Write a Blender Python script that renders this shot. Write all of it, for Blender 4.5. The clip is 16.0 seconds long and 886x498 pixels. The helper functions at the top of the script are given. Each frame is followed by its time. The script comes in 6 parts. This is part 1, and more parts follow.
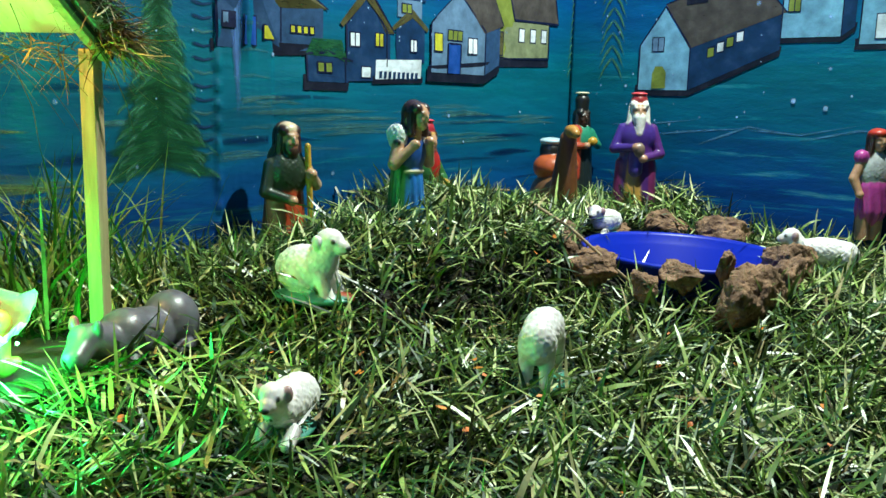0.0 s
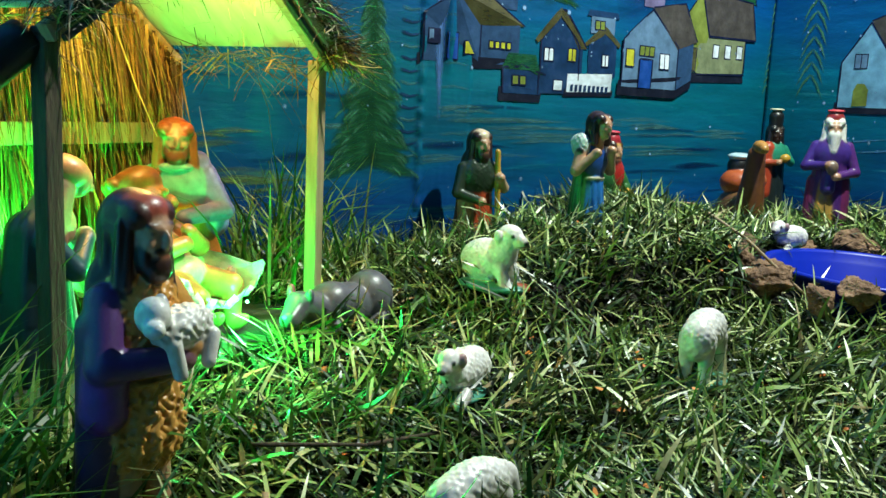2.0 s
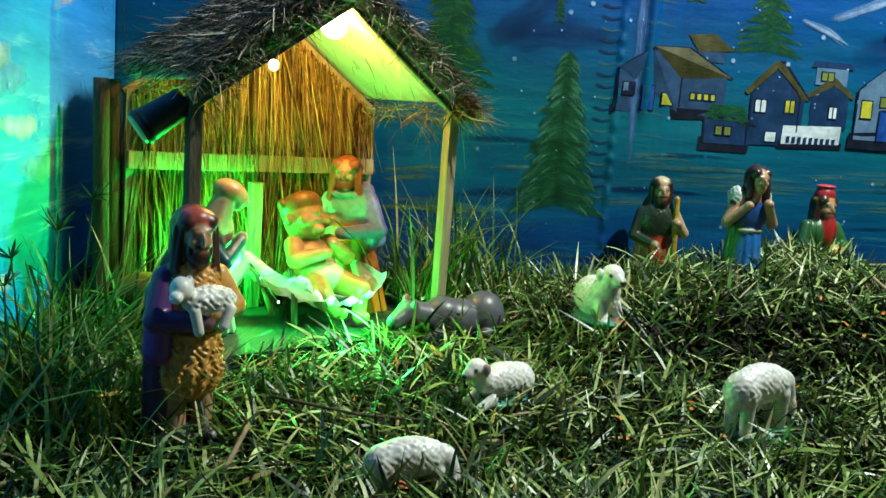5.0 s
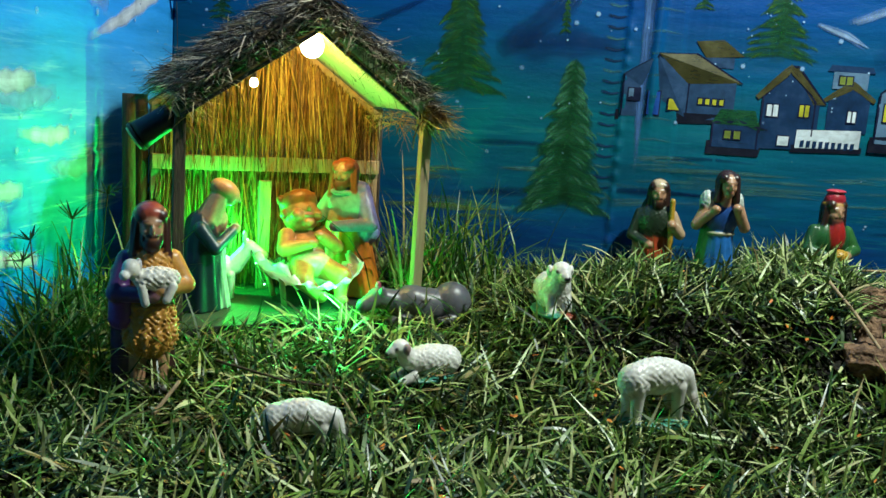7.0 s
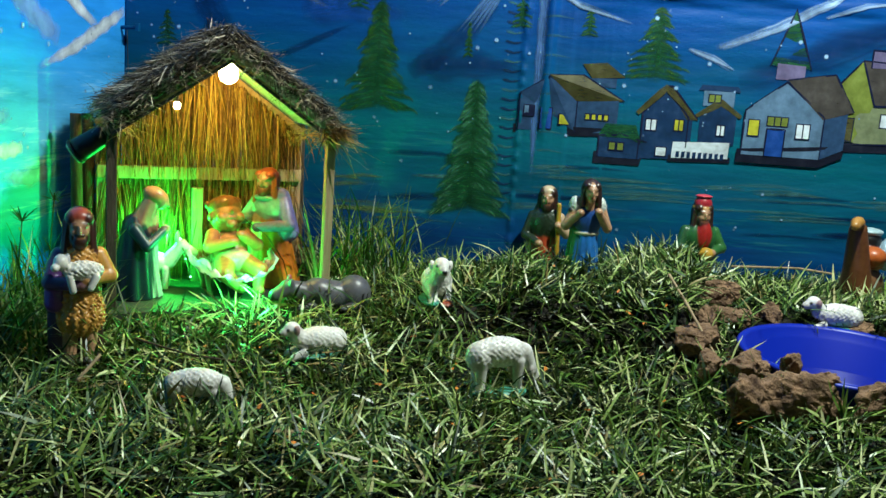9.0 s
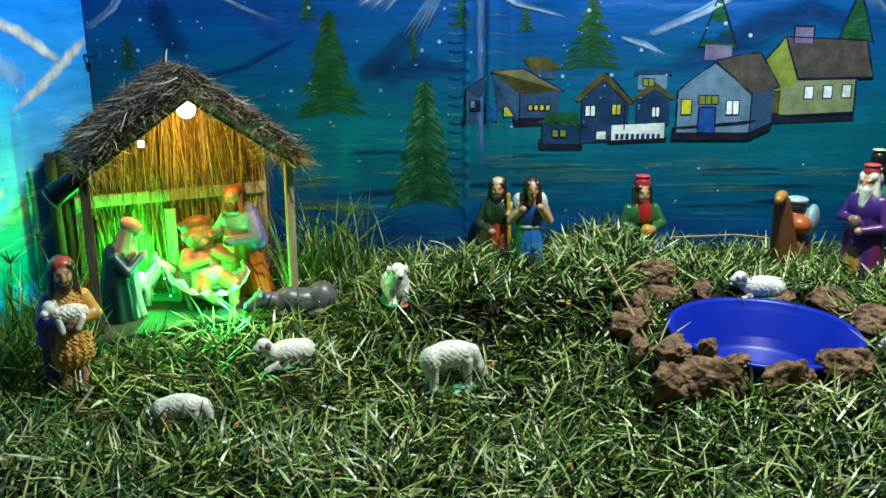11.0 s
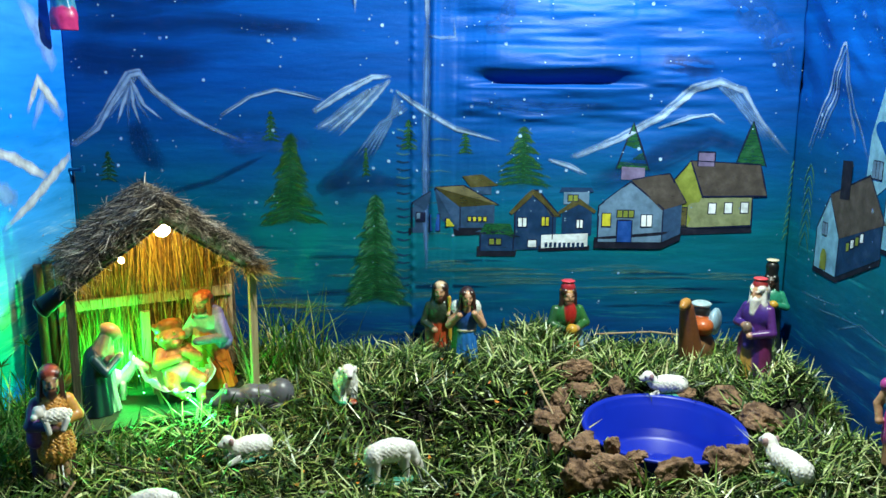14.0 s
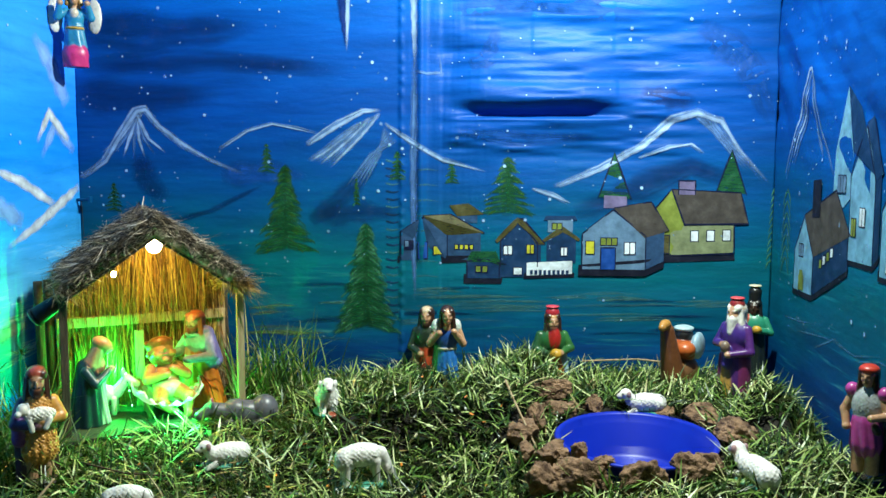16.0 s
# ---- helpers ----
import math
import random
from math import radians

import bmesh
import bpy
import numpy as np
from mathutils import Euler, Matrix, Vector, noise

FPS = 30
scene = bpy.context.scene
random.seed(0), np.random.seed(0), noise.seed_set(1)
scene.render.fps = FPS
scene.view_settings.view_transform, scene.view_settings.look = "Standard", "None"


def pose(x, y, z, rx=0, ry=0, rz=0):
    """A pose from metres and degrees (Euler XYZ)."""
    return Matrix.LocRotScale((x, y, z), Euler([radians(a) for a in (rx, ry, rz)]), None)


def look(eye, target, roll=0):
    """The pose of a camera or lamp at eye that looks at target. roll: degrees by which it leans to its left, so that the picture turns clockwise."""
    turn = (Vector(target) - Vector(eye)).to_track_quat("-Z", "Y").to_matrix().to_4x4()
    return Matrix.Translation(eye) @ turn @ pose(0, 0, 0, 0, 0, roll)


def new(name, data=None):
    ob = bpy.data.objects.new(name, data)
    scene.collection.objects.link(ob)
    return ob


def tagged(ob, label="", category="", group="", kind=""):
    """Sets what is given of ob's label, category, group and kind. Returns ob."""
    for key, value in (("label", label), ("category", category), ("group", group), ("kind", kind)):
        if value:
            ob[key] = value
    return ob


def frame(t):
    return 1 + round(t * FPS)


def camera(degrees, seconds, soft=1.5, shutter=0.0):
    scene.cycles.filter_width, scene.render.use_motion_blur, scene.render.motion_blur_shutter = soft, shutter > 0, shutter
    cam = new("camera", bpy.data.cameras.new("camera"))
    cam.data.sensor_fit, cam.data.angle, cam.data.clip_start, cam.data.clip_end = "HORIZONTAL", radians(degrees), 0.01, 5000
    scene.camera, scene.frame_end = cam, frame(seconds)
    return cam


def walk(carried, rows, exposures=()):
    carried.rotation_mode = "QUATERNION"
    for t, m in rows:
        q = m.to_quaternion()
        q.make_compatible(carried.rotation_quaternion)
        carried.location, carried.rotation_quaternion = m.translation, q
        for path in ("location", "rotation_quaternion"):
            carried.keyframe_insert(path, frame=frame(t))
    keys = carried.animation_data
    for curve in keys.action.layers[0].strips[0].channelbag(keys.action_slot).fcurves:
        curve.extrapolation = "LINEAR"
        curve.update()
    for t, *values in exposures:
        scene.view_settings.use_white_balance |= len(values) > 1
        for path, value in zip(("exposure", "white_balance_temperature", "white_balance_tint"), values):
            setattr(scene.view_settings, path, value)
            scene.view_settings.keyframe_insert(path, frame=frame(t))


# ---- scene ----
cam = camera(54.4, 16.0)
PATH = [
    (0, (0.022, -0.016, 0.418), (1.499, 1.289, 0.081), 1.5),
    (0.5, (-0.006, -0.039, 0.416), (1.403, 1.34, 0.082), 1.6),
    (1, (-0.027, -0.057, 0.416), (1.324, 1.381, 0.087), 1.8),
    (1.5, (-0.039, -0.083, 0.417), (1.224, 1.435, 0.097), 2.2),
    (2, (-0.035, -0.109, 0.411), (1.114, 1.496, 0.091), 2.7),
    (2.5, (-0.019, -0.154, 0.402), (0.974, 1.552, 0.082), 3.7),
    (3, (0.017, -0.178, 0.406), (0.814, 1.629, 0.086), 4.1),
    (3.2, (0.048, -0.208, 0.41), (0.753, 1.637, 0.095), 3.8),
    (5.3, (0.295, -0.463, 0.471), (0.587, 1.494, 0.184), 4.5),
    (5.5, (0.325, -0.486, 0.483), (0.595, 1.477, 0.211), 4.5),
    (6, (0.421, -0.494, 0.5), (0.582, 1.481, 0.228), 4.8),
    (6.5, (0.516, -0.539, 0.503), (0.535, 1.435, 0.179), 4.7),
    (7, (0.574, -0.587, 0.508), (0.491, 1.381, 0.16), 4.2),
    (7.5, (0.631, -0.615, 0.51), (0.526, 1.352, 0.164), 4.0),
    (8, (0.711, -0.643, 0.523), (0.597, 1.324, 0.179), 3.9),
    (8.5, (0.768, -0.68, 0.534), (0.655, 1.287, 0.187), 4.0),
    (9, (0.792, -0.807, 0.56), (0.689, 1.16, 0.21), 4.1),
    (9.5, (0.85, -0.839, 0.644), (0.758, 1.132, 0.313), 2.6),
    (10, (0.88, -0.879, 0.692), (0.778, 1.084, 0.32), 0.4),
    (10.2, (0.882, -0.904, 0.696), (0.772, 1.052, 0.295), 0.1),
    (12.3, (0.899, -0.924, 0.884), (0.834, 0.974, 0.256), -0.8),
    (12.5, (0.91, -0.933, 0.905), (0.844, 0.964, 0.273), -0.8),
    (13, (0.94, -0.96, 0.94), (0.906, 0.946, 0.334), 0.1),
    (13.5, (0.952, -1.02, 0.939), (0.93, 0.91, 0.416), 0.8),
    (14, (0.948, -1.126, 0.925), (0.927, 0.834, 0.526), 0.5),
    (14.5, (0.989, -1.146, 0.895), (0.949, 0.836, 0.632), 0.3),
    (15, (1.035, -1.133, 0.844), (0.957, 0.854, 0.639), 0.2),
    (15.5, (1.067, -1.174, 0.807), (0.968, 0.812, 0.595), 0.3),
    (16, (1.098, -1.211, 0.776), (0.982, 0.776, 0.573), 0.2),
]
walk(cam, [(t, look(eye, target, roll)) for t, eye, target, roll in PATH],
     exposures=[(0, 0.08), (1.5, -0.05), (2.5, -0.15), (5.5, -0.4), (7, -0.48), (9, -0.42), (12.5, -0.18), (16, -0.03)])

import bmesh
import numpy as np
import random
from mathutils import Matrix, Vector, noise
rng = np.random.default_rng(7)
random.seed(7)

# ---------------------------------------------------------------- light
scene = bpy.context.scene
world = bpy.data.worlds.new("night")
scene.world = world
world.use_nodes = True
world.node_tree.nodes["Background"].inputs["Color"].default_value = (0.25, 0.4, 0.8, 1)
world.node_tree.nodes["Background"].inputs["Strength"].default_value = 0.004


def lamp(name, kind, where, energy, colour, radius, target=None, cone=None, blend=0.5):
    data = bpy.data.lights.new(name, kind)
    data.energy = energy
    data.color = colour
    data.shadow_soft_size = radius
    ob = new(name, data)
    ob.matrix_world = look(where, target) if target else pose(*where)
    if cone:
        data.spot_size = math.radians(cone)
        data.spot_blend = blend
    return ob


lamp("flood_light", 'SPOT', (1.42, 0.44, 1.73), 228, (0.87, 1.0, 0.89), 0.02, (0.72, 1.05, 0.45), 150, 0.8)

# ---------------------------------------------------------------- materials


def nodes_of(name):
    m = bpy.data.materials.new(name)
    m.use_nodes = True
    nt = m.node_tree
    return m, nt, nt.nodes["Principled BSDF"]


def add(nt, kind, **kw):
    n = nt.nodes.new(kind)
    for k, v in kw.items():
        if k in n.inputs:
            n.inputs[k].default_value = v
    return n


def ramp(nt, fac, stops):
    n = nt.nodes.new("ShaderNodeValToRGB")
    e = n.color_ramp.elements
    while len(e) < len(stops):
        e.new(0.5)
    for i, (p, c) in enumerate(stops):
        e[i].position = p
        e[i].color = (*c, 1)
    nt.links.new(fac, n.inputs["Fac"])
    return n.outputs["Color"]


def mixc(nt, a, b, fac, mode='MIX'):
    n = nt.nodes.new("ShaderNodeMix")
    n.data_type = 'RGBA'
    n.blend_type = mode
    for sock, val in ((n.inputs["Factor"], fac), (n.inputs[6], a), (n.inputs[7], b)):
        if isinstance(val, (int, float)):
            sock.default_value = val
        elif isinstance(val, tuple):
            sock.default_value = (*val, 1)
        else:
            nt.links.new(val, sock)
    return n.outputs[2]


def noise_out(nt, scale, detail=4, stretch=(1, 1, 1), rough=0.55, distortion=0.0):
    tc = nt.nodes.new("ShaderNodeTexCoord")
    mp = nt.nodes.new("ShaderNodeMapping")
    mp.inputs["Scale"].default_value = stretch
    nt.links.new(tc.outputs["Object"], mp.inputs["Vector"])
    n = add(nt, "ShaderNodeTexNoise", Scale=scale, Detail=detail, Roughness=rough, Distortion=distortion)
    nt.links.new(mp.outputs["Vector"], n.inputs["Vector"])
    return n.outputs["Fac"]


def bump(nt, bsdf, height, strength, distance):
    b = add(nt, "ShaderNodeBump", Strength=strength, Distance=distance)
    nt.links.new(height, b.inputs["Height"])
    nt.links.new(b.outputs["Normal"], bsdf.inputs["Normal"])


def plain(name, a, b, scale, roughness=0.6, detail=5, stretch=(1, 1, 1), relief=0.0, metal=0.0, relief_scale=None, spec=0.5):
    """Two colours mixed by grain, with fine relief."""
    m, nt, p = nodes_of(name)
    f = noise_out(nt, scale, detail, stretch)
    c = ramp(nt, f, [(0.3, a), (0.7, b)])
    nt.links.new(c, p.inputs["Base Color"])
    p.inputs["Roughness"].default_value = roughness
    p.inputs["Metallic"].default_value = metal
    p.inputs["Specular IOR Level"].default_value = spec
    if relief:
        bump(nt, p, noise_out(nt, relief_scale or scale * 3, 6, stretch), 0.6, relief)
    return m


def blade_material(name, stops, roughness=0.5, spec=0.4, through_light=0.25):
    """Every blade takes a colour of its own, a little paler to one side."""
    m, nt, p = nodes_of(name)
    geo = nt.nodes.new("ShaderNodeNewGeometry")
    c = ramp(nt, geo.outputs["Random Per Island"], stops)
    f = noise_out(nt, 60, 3)
    c = mixc(nt, c, ramp(nt, f, [(0.35, (0.55, 0.5, 0.4)), (0.65, (1.15, 1.15, 1.1))]), 0.7, 'MULTIPLY')
    nt.links.new(c, p.inputs["Base Color"])
    p.inputs["Roughness"].default_value = roughness
    p.inputs["Specular IOR Level"].default_value = spec
    if through_light:
        tr = nt.nodes.new("ShaderNodeBsdfTranslucent")
        nt.links.new(c, tr.inputs["Color"])
        mx = nt.nodes.new("ShaderNodeMixShader")
        mx.inputs["Fac"].default_value = through_light
        nt.links.new(p.outputs["BSDF"], mx.inputs[1])
        nt.links.new(tr.outputs["BSDF"], mx.inputs[2])
        nt.links.new(mx.outputs["Shader"], nt.nodes["Material Output"].inputs["Surface"])
    return m


def mural_material(name, stops, streak, bright, relief=0.0035, tone=(1.0, 1.0)):
    """Brushed wall paint: bands of colour up the wall, horizontal brush strokes."""
    m, nt, p = nodes_of(name)
    geo = nt.nodes.new("ShaderNodeNewGeometry")
    sep = nt.nodes.new("ShaderNodeSeparateXYZ")
    nt.links.new(geo.outputs["Position"], sep.inputs["Vector"])
    wob = noise_out(nt, 2.2, 5, (1, 1, 2.2), 0.6, 0.6)
    ma = nt.nodes.new("ShaderNodeMath")
    ma.operation = 'MULTIPLY_ADD'
    nt.links.new(wob, ma.inputs[0])
    ma.inputs[1].default_value = 0.28
    nt.links.new(sep.outputs["Z"], ma.inputs[2])
    mr = add(nt, "ShaderNodeMapRange")
    mr.inputs["From Min"].default_value = 0.14
    mr.inputs["From Max"].default_value = 1.54
    nt.links.new(ma.outputs[0], mr.inputs["Value"])
    c = ramp(nt, mr.outputs["Result"], stops)
    f = noise_out(nt, 3.0, 8, (1.0, 1.0, 9.0), 0.65, 0.4)
    c = mixc(nt, c, ramp(nt, f, [(0.32, (0.25, 0.36, 0.36)), (0.5, (0.9, 0.9, 0.9)), (0.68, bright)]), 0.42, 'MULTIPLY')
    low = nt.nodes.new("ShaderNodeMapRange")
    low.inputs["From Min"].default_value = 0.62
    low.inputs["From Max"].default_value = 0.42
    nt.links.new(sep.outputs["Z"], low.inputs["Value"])
    s = noise_out(nt, 2.6, 10, (1.0, 1.0, 16.0), 0.7, 0.2)
    sm = ramp(nt, s, [(0.56, (0, 0, 0)), (0.76, (0.8, 0.8, 0.8))])
    mm = nt.nodes.new("ShaderNodeMath")
    mm.operation = 'MULTIPLY'
    nt.links.new(sm, mm.inputs[0])
    nt.links.new(low.outputs["Result"], mm.inputs[1])
    c = mixc(nt, c, streak, mm.outputs[0])
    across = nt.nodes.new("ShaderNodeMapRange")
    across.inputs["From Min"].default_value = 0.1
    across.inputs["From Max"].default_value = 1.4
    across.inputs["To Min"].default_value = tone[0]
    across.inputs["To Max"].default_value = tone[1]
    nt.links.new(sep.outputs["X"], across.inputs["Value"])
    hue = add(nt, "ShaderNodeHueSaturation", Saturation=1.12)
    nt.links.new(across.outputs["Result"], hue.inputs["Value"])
    nt.links.new(c, hue.inputs["Color"])
    c = hue.outputs["Color"]
    nt.links.new(c, p.inputs["Base Color"])
    p.inputs["Roughness"].default_value = 0.5
    p.inputs["Specular IOR Level"].default_value = 0.16
    bump(nt, p, noise_out(nt, 14, 9, (1, 1, 3.0), 0.65), 0.55, relief)
    return m


def paint_material(name, colour, dry=0.0, roughness=0.5, stretch=(1, 1, 1)):
    """Brushed acrylic; dry: how far bristle streaks let the wall show through."""
    m, nt, p = nodes_of(name)
    f = noise_out(nt, 30, 6, stretch, 0.6)
    dark = tuple(v * 0.62 for v in colour)
    lite = tuple(min(1, v * 1.3 + 0.012) for v in colour)
    c = ramp(nt, f, [(0.3, dark), (0.52, colour), (0.72, lite)])
    nt.links.new(c, p.inputs["Base Color"])
    p.inputs["Roughness"].default_value = roughness
    p.inputs["Specular IOR Level"].default_value = 0.2
    bump(nt, p, noise_out(nt, 120, 5, stretch), 0.4, 0.0012)
    at = nt.nodes.new("ShaderNodeVertexColor")
    at.layer_name = "cover"
    sep = nt.nodes.new("ShaderNodeSeparateColor")
    nt.links.new(at.outputs["Color"], sep.inputs["Color"])
    com = nt.nodes.new("ShaderNodeCombineXYZ")
    nt.links.new(sep.outputs["Green"], com.inputs["X"])
    nt.links.new(sep.outputs["Blue"], com.inputs["Y"])
    bristle = add(nt, "ShaderNodeTexNoise", Scale=1.0, Detail=5.0, Roughness=0.65)
    nt.links.new(com.outputs["Vector"], bristle.inputs["Vector"])
    k = ramp(nt, bristle.outputs["Fac"], [(0.18 + 0.3 * dry, (1 - dry, 1 - dry, 1 - dry)), (0.36 + 0.3 * dry, (1, 1, 1))])
    mul = nt.nodes.new("ShaderNodeMath")
    mul.operation = 'MULTIPLY'
    mul.use_clamp = True
    nt.links.new(k, mul.inputs[0])
    nt.links.new(sep.outputs["Red"], mul.inputs[1])
    tr = nt.nodes.new("ShaderNodeBsdfTransparent")
    mx = nt.nodes.new("ShaderNodeMixShader")
    nt.links.new(mul.outputs[0], mx.inputs["Fac"])
    nt.links.new(tr.outputs["BSDF"], mx.inputs[1])
    nt.links.new(p.outputs["BSDF"], mx.inputs[2])
    nt.links.new(mx.outputs["Shader"], nt.nodes["Material Output"].inputs["Surface"])
    return m


def figure_material():
    """Glossy hand-painted plaster; the paint is an attribute of the mesh."""
    m, nt, p = nodes_of("painted_plaster")
    at = nt.nodes.new("ShaderNodeVertexColor")
    at.layer_name = "paint"
    f = noise_out(nt, 110, 6)
    c = mixc(nt, at.outputs["Color"], ramp(nt, f, [(0.3, (0.55, 0.52, 0.5)), (0.55, (1.0, 1.0, 1.0))]), 0.5, 'MULTIPLY')
    c = mixc(nt, c, ramp(nt, noise_out(nt, 34, 8, (1, 1, 0.6), 0.65), [(0.34, (0.5, 0.47, 0.44)), (0.5, (1.0, 1.0, 1.0)), (0.7, (1.15, 1.13, 1.1))]), 0.5, 'MULTIPLY')
    nt.links.new(c, p.inputs["Base Color"])
    p.inputs["Roughness"].default_value = 0.36
    bump(nt, p, noise_out(nt, 320, 4), 0.3, 0.0008)
    return m


BLUE_STOPS = [(0.0, (0.0008, 0.024, 0.16)), (0.17, (0.0008, 0.042, 0.17)), (0.25, (0.001, 0.08, 0.15)), (0.35, (0.001, 0.095, 0.14)),
              (0.44, (0.0008, 0.072, 0.18)), (0.54, (0.0006, 0.054, 0.23)), (0.66, (0.0006, 0.052, 0.28)), (0.8, (0.001, 0.064, 0.33)), (1.0, (0.002, 0.1, 0.42))]
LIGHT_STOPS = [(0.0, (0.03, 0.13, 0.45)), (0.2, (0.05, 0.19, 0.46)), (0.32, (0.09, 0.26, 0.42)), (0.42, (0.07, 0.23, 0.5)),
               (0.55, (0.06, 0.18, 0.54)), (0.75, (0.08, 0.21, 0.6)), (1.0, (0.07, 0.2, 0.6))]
M = {}
M["mural"] = mural_material("mural_paint", BLUE_STOPS, (0.09, 0.24, 0.22), (1.5, 1.5, 1.35), tone=(1.05, 1.05))
# back wall's blue bands again, brightened to make up for grazing lamp light
M["mural_lifted"] = mural_material("mural_paint_lifted", BLUE_STOPS, (0.12, 0.34, 0.36), (1.5, 1.5, 1.4), tone=(1.15, 1.15))
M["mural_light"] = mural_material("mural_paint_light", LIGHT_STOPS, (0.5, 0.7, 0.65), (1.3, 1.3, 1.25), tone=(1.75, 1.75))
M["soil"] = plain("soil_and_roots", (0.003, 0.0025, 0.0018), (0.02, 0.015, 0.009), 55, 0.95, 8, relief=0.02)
M["floor"] = plain("dark_concrete", (0.02, 0.02, 0.022), (0.05, 0.05, 0.055), 9, 0.85, 6, relief=0.003)
M["grass"] = blade_material("grass_blades", [(0.0, (0.008, 0.026, 0.003)), (0.34, (0.03, 0.085, 0.01)), (0.58, (0.13, 0.24, 0.035)), (0.76, (0.36, 0.48, 0.14)), (0.92, (0.6, 0.66, 0.34)), (1.0, (0.24, 0.16, 0.06))], 0.36, 0.5, 0.05)
# old lower blades, with the shade of deep grass put into their colour
M["under"] = blade_material("old_turf_shaded", [(0.0, (0.004, 0.006, 0.002)), (0.4, (0.012, 0.024, 0.004)), (0.75, (0.03, 0.055, 0.009)), (1.0, (0.07, 0.06, 0.025))], 0.6, 0.15, 0.0)
M["tall"] = blade_material("tall_grass", [(0.0, (0.015, 0.05, 0.008)), (0.5, (0.045, 0.13, 0.016)), (0.85, (0.13, 0.24, 0.04)), (1.0, (0.4, 0.36, 0.18))], 0.4, 0.4, 0.15)
M["weed"] = blade_material("dark_weed", [(0.0, (0.01, 0.02, 0.008)), (1.0, (0.03, 0.05, 0.015))])
M["thatch"] = blade_material("dry_thatch", [(0.0, (0.015, 0.011, 0.008)), (0.45, (0.08, 0.06, 0.042)), (0.75, (0.36, 0.28, 0.2)), (1.0, (0.72, 0.64, 0.52))], 0.8, 0.2, 0.0)
M["straw"] = blade_material("straw", [(0.0, (0.05, 0.022, 0.006)), (0.5, (0.22, 0.11, 0.022)), (0.85, (0.42, 0.25, 0.06)), (1.0, (0.58, 0.42, 0.14))], 0.6, 0.3, 0.1)
M["wood"] = plain("raw_timber", (0.26, 0.17, 0.09), (0.42, 0.3, 0.17), 18, 0.7, 8, (6, 6, 0.7), relief=0.002)
M["bark"] = plain("dark_pole", (0.03, 0.02, 0.012), (0.09, 0.06, 0.035), 30, 0.9, 8, (3, 3, 0.6), relief=0.004)
M["plank"] = plain("dark_plank", (0.012, 0.016, 0.01), (0.04, 0.045, 0.03), 20, 0.75, 8, (0.6, 6, 1), relief=0.002)
M["ply"] = plain("pale_board", (0.5, 0.46, 0.32), (0.66, 0.62, 0.46), 8, 0.65, 6, (1, 6, 1), relief=0.001)
M["rock"] = plain("porous_rock", (0.045, 0.02, 0.011), (0.36, 0.21, 0.12), 34, 0.95, 12, relief=0.025, relief_scale=90)
M["bowl"] = plain("blue_plastic", (0.002, 0.016, 0.33), (0.004, 0.022, 0.4), 4, 0.38, spec=0.35)
M["figure"] = figure_material()
M["black"] = plain("black_plastic", (0.006, 0.006, 0.007), (0.016, 0.016, 0.018), 40, 0.5)
M["cord"] = plain("black_cord", (0.004, 0.004, 0.004), (0.01, 0.01, 0.01), 60, 0.6)
M["cloth"] = plain("white_cloth", (0.76, 0.76, 0.74), (0.88, 0.88, 0.86), 40, 0.9, relief=0.004)
m, nt, p = nodes_of("water")
p.inputs["Roughness"].default_value = 0.02
p.inputs["Base Color"].default_value = (0.01, 0.02, 0.05, 1)
bump(nt, p, noise_out(nt, 12, 3), 0.3, 0.005)
clear = nt.nodes.new("ShaderNodeBsdfTransparent")
fres = add(nt, "ShaderNodeFresnel", IOR=1.33)
gloss = add(nt, "ShaderNodeBsdfGlossy", Roughness=0.02)
wmix = nt.nodes.new("ShaderNodeMixShader")
nt.links.new(fres.outputs["Fac"], wmix.inputs["Fac"])
nt.links.new(clear.outputs["BSDF"], wmix.inputs[1])
nt.links.new(gloss.outputs["BSDF"], wmix.inputs[2])
nt.links.new(wmix.outputs["Shader"], nt.nodes["Material Output"].inputs["Surface"])
M["water"] = m


def glow(name, colour, strength):
    m, nt, p = nodes_of(name)
    p.inputs["Base Color"].default_value = (0.3, 0.3, 0.3, 1)
    p.inputs["Emission Color"].default_value = (*colour, 1)
    p.inputs["Emission Strength"].default_value = strength
    return m


